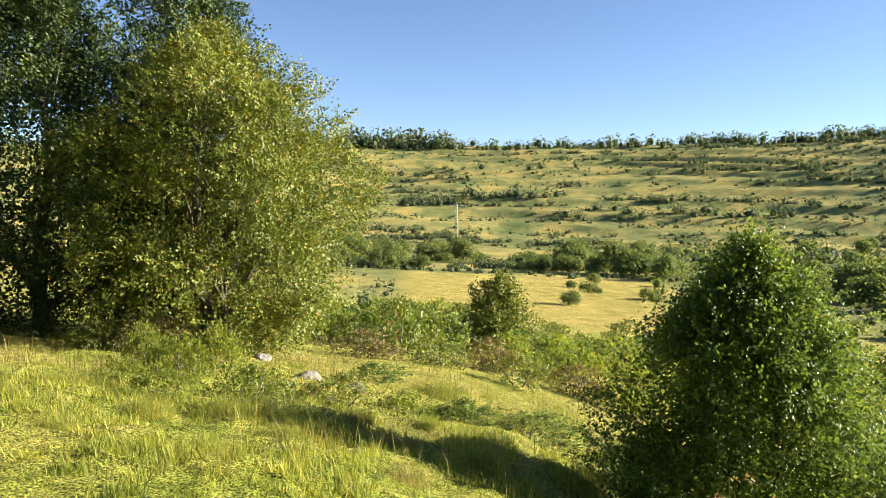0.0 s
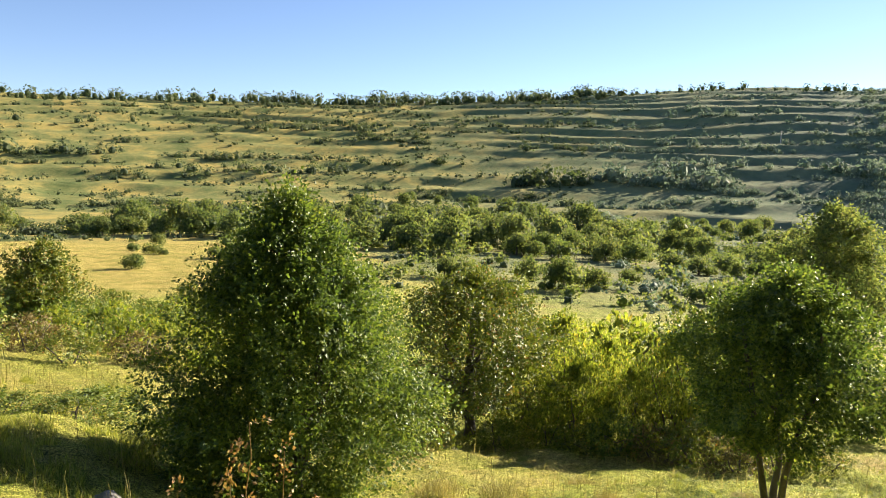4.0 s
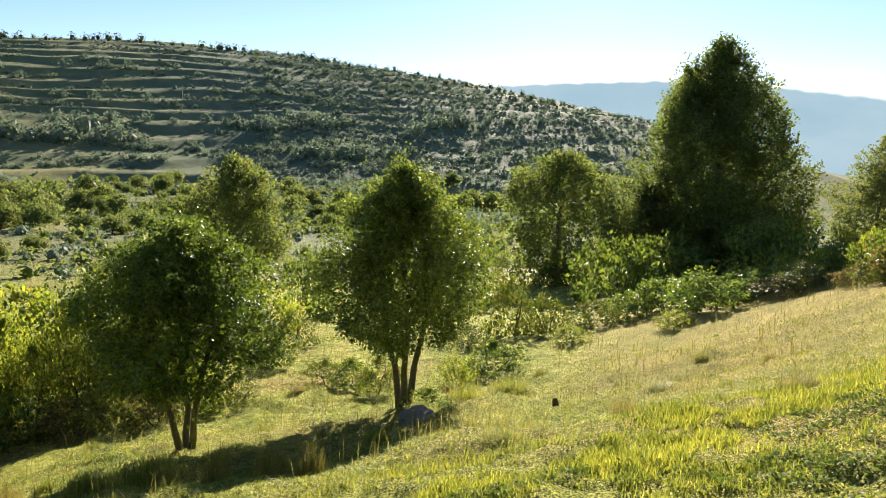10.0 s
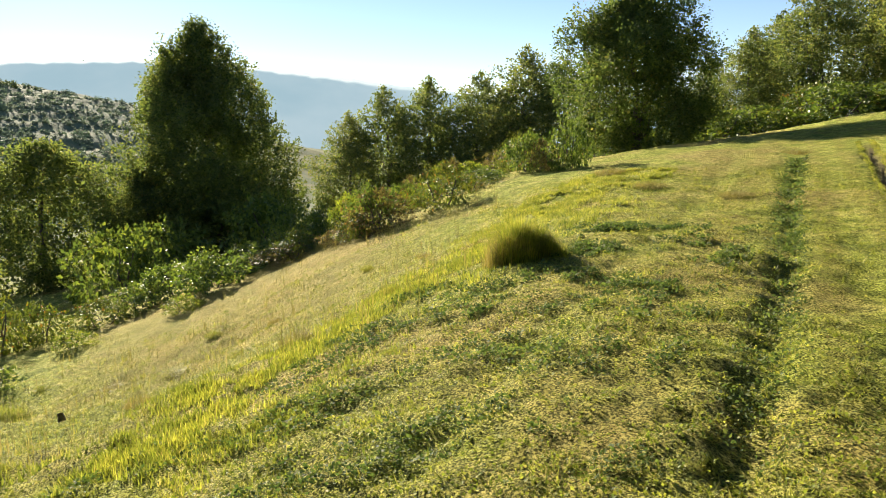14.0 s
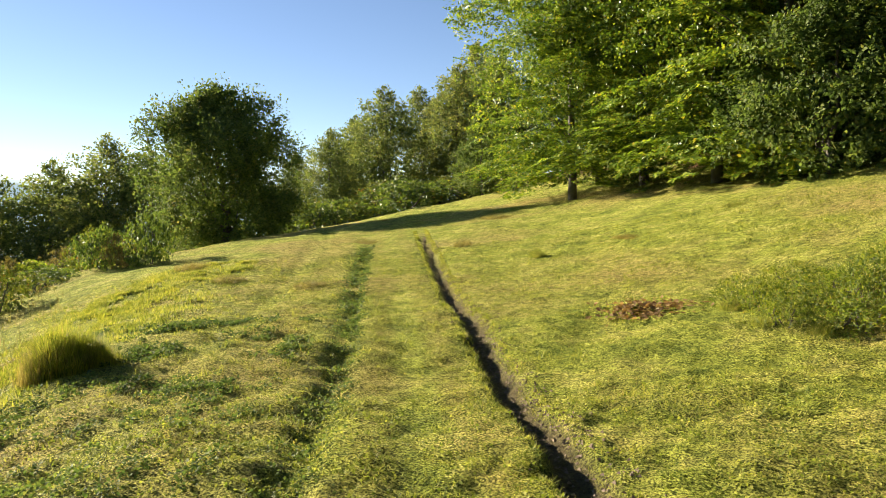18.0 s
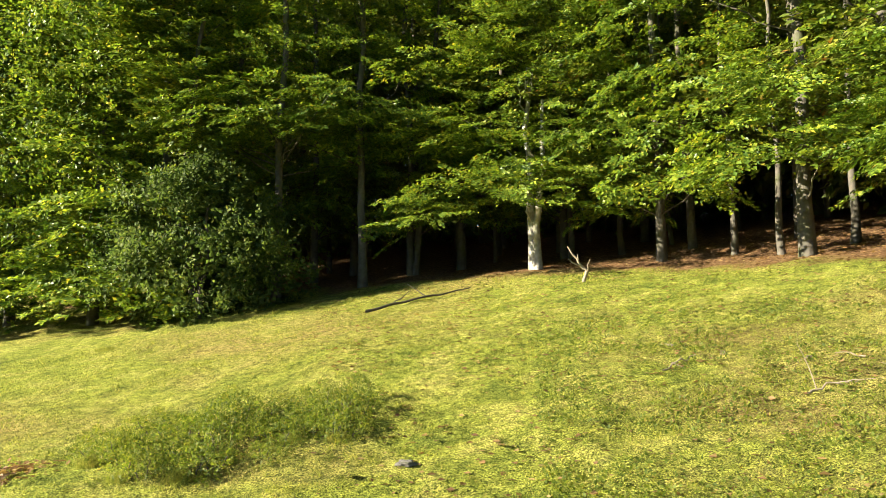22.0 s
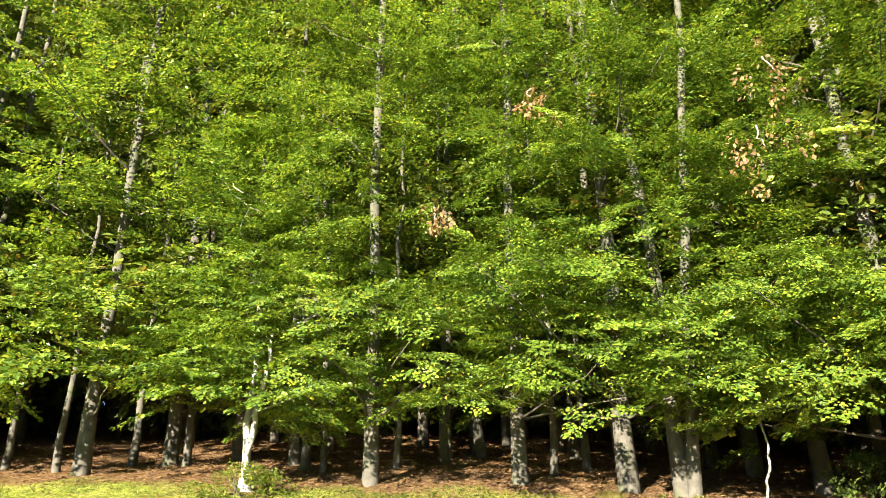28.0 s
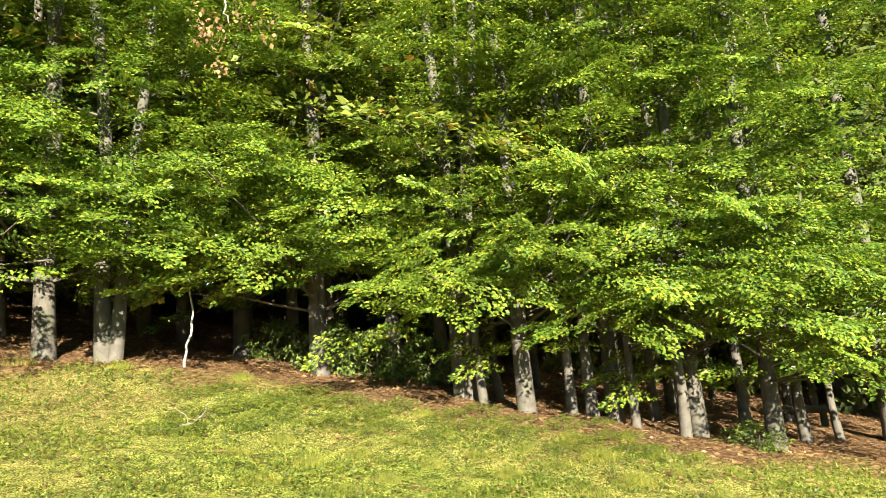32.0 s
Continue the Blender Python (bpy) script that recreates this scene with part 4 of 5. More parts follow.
rng = np.random.RandomState(29)
# groves of round trees on the valley floor: heading, distance, spread in degrees and metres, how many
k = 1000
for h, d, dh, dd, count, size in [(30, 112, 4, 16, 14, 3.2), (35, 132, 5, 16, 20, 3.5), (43, 116, 5, 14, 16, 3.2), (47, 145, 6, 18, 20, 3.5), (56, 122, 5, 18, 14, 3.0), (25, 155, 4, 16, 14, 3.4), (64, 150, 5, 22, 16, 3.2), (40, 165, 6, 14, 18, 3.3),
                                  (13, 138, 5, 5, 18, 3.2), (352, 140, 5, 14, 12, 3.0), (33, 185, 5, 14, 12, 2.8), (56, 180, 6, 12, 14, 2.8), (77, 175, 6, 20, 14, 3.4), (12, 98, 5, 12, 7, 1.3), (70, 122, 5, 12, 10, 2.6), (358, 152, 5, 10, 12, 2.8)]:
    for i in range(count):
        near = d + rng.normal(0, dd * 0.6)
        dist, head = float(beyond(near)), radians(h + rng.uniform(-dh, dh))
        w = size * 1.15 * rng.uniform(0.55, 1.1) * dist / near
        hill_shrub(dist * math.sin(head), dist * math.cos(head), w, w * rng.uniform(0.95, 1.3), k)
        k += 1
rng = np.random.RandomState(23)
# hedges along the terraces: heading and distance at both ends, how many, how large
HEDGES = [(352, 243, 369, 256, 24, 2.6), (369, 234, 386, 238, 20, 2.0), (366, 128, 378.5, 118, 20, 3.3), (369, 150, 378, 140, 8, 2.6), (398, 228, 414, 234, 26, 3.4), (420, 248, 430, 258, 12, 3.0), (410, 246, 429, 262, 10, 2.4),
          (398, 262, 417, 270, 10, 2.2), (425, 225, 433, 236, 8, 3.2), (433, 255, 444, 300, 10, 3.0), (387, 150, 407, 165, 22, 3.2), (389, 112, 407, 120, 12, 2.6), (389, 78, 416, 74, 12, 2.0), (385, 195, 396, 180, 9, 2.8),
          (409, 140, 432, 156, 20, 2.7), (410, 100, 425, 120, 12, 2.4), (345, 175, 362, 165, 14, 2.6), (347, 120, 359, 118, 12, 2.5), (372, 285, 392, 290, 9, 2.0), (350, 285, 372, 300, 9, 2.0), (400, 295, 430, 300, 12, 2.0)]
k, rows_of_scrub = 0, []
for h0, d0, h1, d1, count, size in HEDGES:
    for i in range(count):
        s = (i + rng.uniform(0, 0.9)) / count
        head, near = radians(h0 + (h1 - h0) * s), d0 + (d1 - d0) * s + rng.normal(0, 2.5)
        dist = float(beyond(near))
        w = size * rng.uniform(0.5, 1.2) * dist / near
        if d0 < 145:
            hill_shrub(dist * math.sin(head), dist * math.cos(head), w, w * rng.uniform(0.8, 1.35), k)
            k += 1
        else:
            rows_of_scrub.append((dist * math.sin(head), dist * math.cos(head), w))
# thinner hedgerows that follow the terraces
for i in range(90):
    h0, near, span = rng.uniform(-20, 76), 124 + 215 * (i * 0.618 % 1), rng.uniform(3, 14)
    rise = rng.uniform(-0.9, 0.5)
    for q in np.arange(0, span, 0.26):
        if rng.uniform() < 0.8 and math.sin(q * 1.7 + i) > -0.75:
            d = float(beyond(near + rise * q + 0.8 * math.sin(q + i) + rng.normal(0, 0.5)))
            h = radians(h0 + q + rng.uniform(-0.12, 0.12))
            rows_of_scrub.append((d * math.sin(h), d * math.cos(h), rng.uniform(0.5, 1.2) * rng.uniform(0.6, 1.4) * d / near))
rows_of_scrub = np.array(rows_of_scrub)

def scatter_stuff(name, label, places, sizes, seed, leaves, leaf, mat, flat=0.8):
    """Many small bushes as one mesh: two or three lumps each."""
    r = np.random.RandomState(seed)
    twin = r.uniform(0, 1, len(places)) < 0.6
    side = r.normal(0, 0.55, (twin.sum(), 3)) * sizes[twin][:, None] * np.array([1, 1, 0.2])
    mid, size = np.vstack([places, places[twin] + side]), np.concatenate([sizes * 0.85, sizes[twin] * r.uniform(0.4, 0.75, twin.sum())])
    mid[:, 2] += size * flat * 0.4
    v, f = lumps_of_leaves(r, mid, size, leaves, leaf, flat)
    return tagged(new(name, raw_mesh(name, v, f, mat)), label, "scrub", kind="stuff")


def on_ground(x, y, lift=0.0):
    return np.stack([x, y, terrain(x, y) + lift], -1)


# plants towards the sun take the leaf with haze in its colour
hazed_side = np.degrees(np.arctan2(rows_of_scrub[:, 0], rows_of_scrub[:, 1])) > 44
for side, leaf_kind, seed in ((~hazed_side, "hill", 38), (hazed_side, "hazed", 39)):
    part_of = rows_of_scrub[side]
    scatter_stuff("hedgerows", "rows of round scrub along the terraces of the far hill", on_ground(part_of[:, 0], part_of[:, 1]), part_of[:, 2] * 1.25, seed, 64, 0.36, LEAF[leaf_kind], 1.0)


r = np.random.RandomState(31)
n = 21000
head, dist = np.radians(r.uniform(-20, 96, n)), 60 + 300 * r.uniform(0, 1, n) ** 0.8
near, dist = dist, beyond(dist)
x, y = dist * np.sin(head), dist * np.cos(head)
deg = np.degrees(head)
keep = (waves(x, y, 60, 3) + 0.7 * waves(x, y, 24, 12) + 0.6 * np.sin(near * 0.33 + 2 * waves(x, y, 140, 20)) + r.uniform(-0.6, 0.6, n)) > 0.22
keep &= (near > 114) | (r.uniform(0, 1, n) < 0.25)
keep &= ~((deg > -3) & (deg < 17) & (dist < 118))
x, y, grow = x[keep], y[keep], (dist / near)[keep]
sizes = grow * 0.68 * r.uniform(0.4, 1.6, len(x)) * r.uniform(0.5, 1.5, len(x))
hazed_side = np.degrees(np.arctan2(x, y)) > 44
for side, leaf_kind, seed in ((~hazed_side, "hill", 32), (hazed_side, "hazed", 37)):
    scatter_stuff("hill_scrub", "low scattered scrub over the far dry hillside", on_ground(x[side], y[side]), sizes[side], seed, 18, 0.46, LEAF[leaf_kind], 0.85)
r = np.random.RandomState(59)
n = 2400
head, dist = np.radians(r.uniform(16, 84, n)), r.uniform(62, 280, n)
x, y = dist * np.sin(head), dist * np.cos(head)
keep = waves(x, y, 45, 7) + 0.6 * waves(x, y, 16, 19) + r.uniform(-0.7, 0.7, n) > 0.0
scatter_stuff("valley_scrub", "bushes and rank growth between the trees of the valley", on_ground(x[keep], y[keep]), r.uniform(0.4, 1.5, keep.sum()) * (0.5 + dist[keep] / 200), 60, 48, 0.4, LEAF["grove"], 0.85)
r = np.random.RandomState(35)
n = 5600
head, dist = np.radians(r.uniform(62, 100, n)), beyond(r.uniform(130, 358, n))
scatter_stuff("ridge_scrub", "scrub on the shoulder of the far hill", on_ground(dist * np.sin(head), dist * np.cos(head)), r.uniform(0.7, 2.9, n), 36, 16, 0.48, LEAF["hazed"], 0.7)
# trees on the skyline
r = np.random.RandomState(33)
ridge = []
for h0, h1, count, low, high in ((-16, 1, 50, 2.6, 5.2), (0, 20, 46, 1.2, 3.0), (19, 46, 90, 1.6, 3.0), (46, 64, 34, 0.6, 1.8), (64, 86, 50, 0.6, 1.7)):
    for i in range(count):
        h = radians(h0 + (h1 - h0) * (i + r.uniform(0, 1)) / count)
        d = 585 + r.uniform(-24, 14)
        ridge.append((d * math.sin(h), d * math.cos(h), r.uniform(low, high) * 1.67))
ridge = np.array(ridge)
scatter_stuff("skyline_trees", "row of trees along the hill's crest", on_ground(ridge[:, 0], ridge[:, 1], 0.2), ridge[:, 2] * 1.2, 34, 60, 0.36, LEAF["hill"], 1.25)


def haze_hill():
    """The far ridge and plain across the valley, haze put in as a blue-grey glow."""
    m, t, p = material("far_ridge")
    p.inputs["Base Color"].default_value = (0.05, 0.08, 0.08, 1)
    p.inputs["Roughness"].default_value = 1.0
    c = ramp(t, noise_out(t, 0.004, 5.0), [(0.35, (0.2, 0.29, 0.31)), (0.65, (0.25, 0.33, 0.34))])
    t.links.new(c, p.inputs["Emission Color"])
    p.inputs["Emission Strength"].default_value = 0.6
    heads = np.arange(60, 172, 0.5)
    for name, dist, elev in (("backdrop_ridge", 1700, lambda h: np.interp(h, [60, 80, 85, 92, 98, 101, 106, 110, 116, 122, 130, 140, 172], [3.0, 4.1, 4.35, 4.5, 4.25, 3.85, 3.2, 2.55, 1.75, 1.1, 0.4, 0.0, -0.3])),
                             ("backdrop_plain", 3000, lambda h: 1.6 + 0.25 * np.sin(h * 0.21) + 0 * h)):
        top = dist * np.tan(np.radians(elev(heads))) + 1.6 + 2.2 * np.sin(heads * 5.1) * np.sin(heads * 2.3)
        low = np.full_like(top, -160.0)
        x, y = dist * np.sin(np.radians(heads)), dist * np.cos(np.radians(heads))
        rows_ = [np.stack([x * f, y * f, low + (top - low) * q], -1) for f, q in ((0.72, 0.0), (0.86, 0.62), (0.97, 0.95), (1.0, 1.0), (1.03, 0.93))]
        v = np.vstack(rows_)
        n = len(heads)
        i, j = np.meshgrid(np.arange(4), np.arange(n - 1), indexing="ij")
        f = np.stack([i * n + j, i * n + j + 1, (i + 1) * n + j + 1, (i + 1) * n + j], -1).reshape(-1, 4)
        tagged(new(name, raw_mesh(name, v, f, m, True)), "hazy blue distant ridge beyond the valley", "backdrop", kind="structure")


haze_hill()
r = np.random.RandomState(57)
h = np.radians(np.concatenate([r.normal(89.0, 0.35, 10), r.normal(90.6, 0.3, 9), r.normal(93.7, 0.3, 12), r.uniform(84, 101, 12)]))
top = 1700 * np.tan(np.radians(np.interp(np.degrees(h), [80, 85, 92, 98, 101], [4.1, 4.35, 4.5, 4.25, 3.85])))
scatter_stuff("ridge_trees", "small clumps of trees along the crest of the distant ridge", np.stack([1690 * np.sin(h), 1690 * np.cos(h), top - 10.0], -1), r.uniform(3.5, 7.5, len(h)), 58, 40, 0.4, LEAF["hazed"], 0.9)


def power_pole():
    m, t, p = material("galvanised_steel")
    p.inputs["Base Color"].default_value = (0.62, 0.62, 0.6, 1)
    p.inputs["Metallic"].default_value, p.inputs["Roughness"].default_value = 0.3, 0.55
    ob = thing("power_pole", at(1.0, 231), "tall pale lattice power pole with a crossarm", "power pole", size=1.34)
    for sx, sy in ((-1, -1), (1, -1), (-1, 1), (1, 1)):
        v, f = tube([(0.55 * sx, 0.4 * sy, -0.3), (0.12 * sx, 0.12 * sy, 10.9)], [0.07, 0.06], 4)
        part("leg", raw_mesh("leg", v, f, m), ob)
    for k in range(9):
        z, w = 0.6 + k * 1.15, 0.53 - k * 0.045
        s = 1 if k % 2 else -1
        v, f = tube([(-w * s, -w * 0.8, z), (w * s, -w * 0.8, z + 1.1)], [0.03, 0.03], 4)
        part("brace", raw_mesh("brace", v, f, m), ob)
    v, f = tube([(-1.6, 0, 10.7), (1.6, 0, 10.7)], [0.08, 0.08], 4)
    part("crossarm", raw_mesh("crossarm", v, f, m), ob)
    for x in (-1.4, 0.0, 1.4):
        v, f = tube([(x, 0, 10.75), (x, 0, 11.15)], [0.06, 0.05], 6)
        part("insulator", raw_mesh("insulator", v, f, m), ob)


power_pole()
ob = thing("wooden_pole", at(57.1, 430), "small pale pole on the terraced hillside", "pole")
v, f = tube([(0, 0, -0.5), (0.1, 0, 6.5)], [0.28, 0.2], 7)
part("post", raw_mesh("post", v, f, PALE_BARK, True), ob)
v, f = tube([(-0.9, 0, 6.0), (0.9, 0, 6.05)], [0.12, 0.12], 5)
part("crossarm", raw_mesh("crossarm", v, f, PALE_BARK), ob)


# ---- small things on the meadow and the bank ----
def blades(rng, base, height, width, lean, bent=True):
    """Grass blades, one for each base: straight slivers (three corners), or bent ones of two strips (four corners each)."""
    n = len(base)
    th = rng.uniform(0, 2 * np.pi, n)
    d = np.stack([np.cos(th), np.sin(th), np.zeros(n)], -1)
    side = np.stack([-np.sin(th), np.cos(th), np.zeros(n)], -1)
    up = np.array([0, 0, 1.0])
    h, w, l = height[:, None], width[:, None] * 0.5, lean[:, None]
    tip = base + up * h * (1 - 0.2 * l) + d * h * l
    if not bent:
        return np.stack([base - side * w, base + side * w, tip], 1).reshape(-1, 3)
    midp = base + up * h * 0.62 + d * h * l * 0.4
    return np.stack([base - side * w, base + side * w, midp + side * w * 0.8, midp - side * w * 0.8, midp - side * w * 0.8, midp + side * w * 0.8, tip + side * w * 0.15, tip - side * w * 0.15], 1).reshape(-1, 3)


def grass_cover():
    r = np.random.RandomState(51)
    n = 560000
    head = np.radians(np.where(r.uniform(0, 1, n) < 0.72, r.uniform(48, 215, n), r.uniform(215, 408, n)))
    dist = 2.3 * np.exp(r.uniform(0, 1, n) ** 0.95 * math.log(20 / 2.3))
    x, y = dist * np.sin(head), dist * np.cos(head)
    a, b = track_side(x, y)
    keep = (forest_cover(x, y) < 0.5) & (furrow(a, b) < 0.03)
    clump = waves(x, y, 0.62, 10) + 0.8 * waves(x, y, 0.27, 18) + 0.7 * waves(x, y, 2.6, 3) + r.uniform(-0.6, 0.6, n)
    worn = np.exp(-((b + 0.4) / 0.3) ** 2) + np.exp(-((b - 0.35) / 0.35) ** 2)
    keep &= clump > -0.75 + 0.4 * worn
    x, y, dist, clump = x[keep], y[keep], dist[keep], clump[keep]
    h = (0.014 + 0.022 * np.clip(clump, 0, 1.6)) * r.uniform(0.6, 1.4, len(x)) * (1 + dist * 0.05)
    broad = (r.uniform(0, 1, len(x)) < 0.4) & (dist < 7.5 - 1.5 * r.uniform(0, 1, len(x)))      # clover and other small leaves between the blades
    p, size = on_ground(x[broad], y[broad], 0.004), (0.014 + 0.0012 * dist[broad]) * r.uniform(0.6, 1.4, broad.sum())
    p[:, 2] += 0.02 * np.clip(clump[broad], 0, 1.5) * r.uniform(0, 1, broad.sum())
    v = leaf_quads(p, unit(r.normal(0, 1, p.shape) * np.array([1, 1, 0.5])), unit(np.array([0, 0, 1.0]) + r.normal(0, 0.7, p.shape)), size, size * 0.75)
    tagged(new("clover", leaf_mesh("clover", v, LEAF["grass"])), "low clover and small herbs in the turf", "clover", kind="stuff")
    x, y, dist, h = x[~broad], y[~broad], dist[~broad], h[~broad]
    v = blades(r, on_ground(x, y, -0.006), h, 0.004 + 0.0012 * dist, r.uniform(0.4, 1.9, len(x)), False)
    tagged(new("short_grass", raw_mesh("short_grass", v, np.arange(len(v)).reshape(-1, 3), LEAF["grass"])), "short grazed grass of the meadow", "grass", kind="stuff")
    # lusher grass along the edge of the bank
    n = 190000
    a = r.uniform(0.5, 20, n)
    b = -4.5 + 0.35 * np.sin(a * 0.7) + 0.2 * np.sin(a * 1.9) + r.normal(0, 0.6, n)
    x, y = a * TRACK_WAY[0] + b * TRACK_WAY[1], a * TRACK_WAY[1] - b * TRACK_WAY[0]
    keep = waves(x, y, 1.4, 12) + 0.7 * waves(x, y, 0.4, 20) + r.uniform(-0.5, 0.5, n) > 0.12
    x, y = x[keep], y[keep]
    dist = np.hypot(x, y)
    v = blades(r, on_ground(x, y, -0.01), r.uniform(0.03, 0.1, len(x)), 0.005 + 0.0012 * dist, r.uniform(0.2, 1.0, len(x)), False)
    tagged(new("verge_grass", raw_mesh("verge_grass", v, np.arange(len(v)).reshape(-1, 3), LEAF["grass"])), "longer bright grass along the edge of the bank", "grass", kind="stuff")
    # long lush grass on the lip of the bank
    n = 110000
    head, dist = np.radians(r.uniform(322, 372, n)), r.uniform(3.4, 9.5, n)
    x, y = dist * np.sin(head), dist * np.cos(head)
    keep = waves(x, y, 1.6, 24) + 0.8 * waves(x, y, 0.45, 5) + r.uniform(-0.5, 0.5, n) > 0.42
    x, y, dist = x[keep], y[keep], dist[keep]
    v = blades(r, on_ground(x, y, -0.01), r.uniform(0.03, 0.13, len(x)) * r.uniform(0.6, 1.2, len(x)), 0.005 + 0.001 * dist, r.uniform(0.15, 0.9, len(x)), False)
    tagged(new("bank_grass", raw_mesh("bank_grass", v, np.arange(len(v)).reshape(-1, 3), LEAF["grass"])), "long bright grass on the lip of the bank", "grass", kind="stuff")
    # coarse dark weeds in the rough strip between the track and the bank
    n = 130000
    a, b = r.uniform(1.2, 11, n), r.uniform(-4.3, -0.7, n)
    x, y = a * TRACK_WAY[0] + b * TRACK_WAY[1], a * TRACK_WAY[1] - b * TRACK_WAY[0]
    keep = waves(x, y, 1.7, 2) + 0.8 * waves(x, y, 0.45, 14) + r.uniform(-0.4, 0.4, n) > 0.33 + 0.25 * np.abs(b + 2.6)
    p = on_ground(x[keep], y[keep], 0.01)
    p[:, 2] += r.uniform(0, 0.04, len(p))
    ln = (0.016 + 0.002 * np.hypot(p[:, 0], p[:, 1])) * r.uniform(0.6, 1.4, len(p))
    v = leaf_quads(p, unit(r.normal(0, 1, p.shape) * np.array([1, 1, 0.6])), unit(np.array([0, 0, 1.0]) + r.normal(0, 0.7, p.shape)), ln, ln * 0.7)
    tagged(new("low_weeds", leaf_mesh("low_weeds", v, LEAF["dark"])), "coarse dark green weeds in the rough turf", "weeds", kind="stuff")
    # herbs and longer grass in the turf before the wood
    n = 150000
    head, dist = np.radians(r.uniform(196, 308, n)), 4.0 * np.exp(r.uniform(0, 1, n) * math.log(3.3))
    x, y = dist * np.sin(head), dist * np.cos(head)
    keep = (waves(x, y, 1.9, 15) + 0.8 * waves(x, y, 0.5, 21) + r.uniform(-0.6, 0.6, n) > 0.12) & (forest_cover(x, y) < 0.6)
    p = on_ground(x[keep], y[keep], 0.008)
    p[:, 2] += 0.07 * r.uniform(0, 1, len(p)) ** 1.5
    ln = (0.016 + 0.0022 * dist[keep]) * r.uniform(0.6, 1.5, len(p))
    v = leaf_quads(p, unit(r.normal(0, 1, p.shape) * np.array([1, 1, 0.7]) + np.array([0, 0, 0.3])), unit(np.array([0, 0, 1.0]) + r.normal(0, 0.7, p.shape)), ln, ln * 0.55)
    tagged(new("meadow_herbs", leaf_mesh("meadow_herbs", v, LEAF["shrub"])), "low green herbs in the turf before the wood", "herbs", kind="stuff")
    # dark rank growth in the wheel mark
    n = 15000
    a = r.uniform(1.5, 22, n)
    b = -0.4 - 0.04 * np.sin(a * 0.5) + r.normal(0, 0.1, n)
    x, y = a * TRACK_WAY[0] + b * TRACK_WAY[1], a * TRACK_WAY[1] - b * TRACK_WAY[0]
    keep = waves(x, y, 1.1, 9) + 0.7 * waves(x, y, 0.4, 16) + r.uniform(-0.5, 0.5, n) > 0.05
    p = on_ground(x[keep], y[keep], 0.01)
    p[:, 2] += r.uniform(0, 0.05, len(p))
    ln = (0.014 + 0.0022 * np.hypot(p[:, 0], p[:, 1])) * r.uniform(0.6, 1.4, len(p))
    v = leaf_quads(p, unit(r.normal(0, 1, p.shape) * np.array([1, 1, 0.7])), unit(np.array([0, 0, 1.0]) + r.normal(0, 0.7, p.shape)), ln, ln * 0.7)
    tagged(new("rut_weeds", leaf_mesh("rut_weeds", v, LEAF["dark"])), "dark green weeds growing in the wheel rut", "weeds", kind="stuff")
    # grass hanging over the edges of the furrow
    n = 26000
    a = r.uniform(1.5, 26, n)
    edge = 1.2 + 0.018 * np.sin(a * 0.8) + 0.01 * np.sin(a * 2.7) + 0.008 * np.clip(a - 4, 0, None)
    b = edge + np.where(r.uniform(0, 1, n) < 0.5, -1, 1) * r.uniform(0.1, 0.25, n)
    x, y = a * TRACK_WAY[0] + b * TRACK_WAY[1], a * TRACK_WAY[1] - b * TRACK_WAY[0]
    keep = waves(x, y, 0.5, 7) + r.uniform(-0.7, 0.7, n) > -0.1
    x, y, dist = x[keep], y[keep], np.hypot(x, y)[keep]
    v = blades(r, on_ground(x, y, -0.01), r.uniform(0.02, 0.055, len(x)), 0.003 + 0.0008 * dist, r.uniform(0.4, 1.4, len(x)), False)
    tagged(new("furrow_grass", raw_mesh("furrow_grass", v, np.arange(len(v)).reshape(-1, 3), LEAF["grass"])), "ragged grass hanging over the washed-out furrow", "grass", kind="stuff")
    # crumbs of soil in and beside it
    n = 2600
    a = r.uniform(1.8, 24, n)
    b = 1.25 + 0.008 * np.clip(a - 4, 0, None) + r.normal(0.04, 0.11, n)
    x, y = a * TRACK_WAY[0] + b * TRACK_WAY[1], a * TRACK_WAY[1] - b * TRACK_WAY[0]
    p, ln = on_ground(x, y, 0.0), r.uniform(0.008, 0.022, n)
    th = r.uniform(0, 6.28, n)
    cube = np.array([(1, 0, 0), (-0.5, 0.87, 0), (-0.5, -0.87, 0), (0.1, 0.1, 0.8)])
    spun = np.stack([cube[None, :, 0] * np.cos(th)[:, None] - cube[None, :, 1] * np.sin(th)[:, None], cube[None, :, 0] * np.sin(th)[:, None] + cube[None, :, 1] * np.cos(th)[:, None], np.repeat(cube[None, :, 2], n, 0)], -1)
    v = (p[:, None] + spun * ln[:, None, None]).reshape(-1, 3)
    f = (np.arange(n)[:, None, None] * 4 + np.array([(0, 1, 3), (1, 2, 3), (2, 0, 3)])[None]).reshape(-1, 3)
    tagged(new("soil_crumbs", raw_mesh("soil_crumbs", v, f, SOIL)), "loose brown crumbs of soil along the furrow", "soil", kind="stuff")
    # thin dry stalks on the bank below the track
    n = 9000
    head = np.radians(np.concatenate([r.uniform(28, 118, n), r.uniform(320, 372, n // 2)]))
    dist = r.uniform(5.5, 26, len(head))
    x, y = dist * np.sin(head), dist * np.cos(head)
    keep = waves(x, y, 4.0, 5) + r.uniform(-0.5, 0.5, len(x)) > 0.15
    x, y, dist = x[keep], y[keep], dist[keep]
    v = blades(r, on_ground(x, y, -0.02), r.uniform(0.12, 0.4, len(x)), 0.002 + 0.0006 * dist, r.uniform(0.1, 0.6, len(x)))
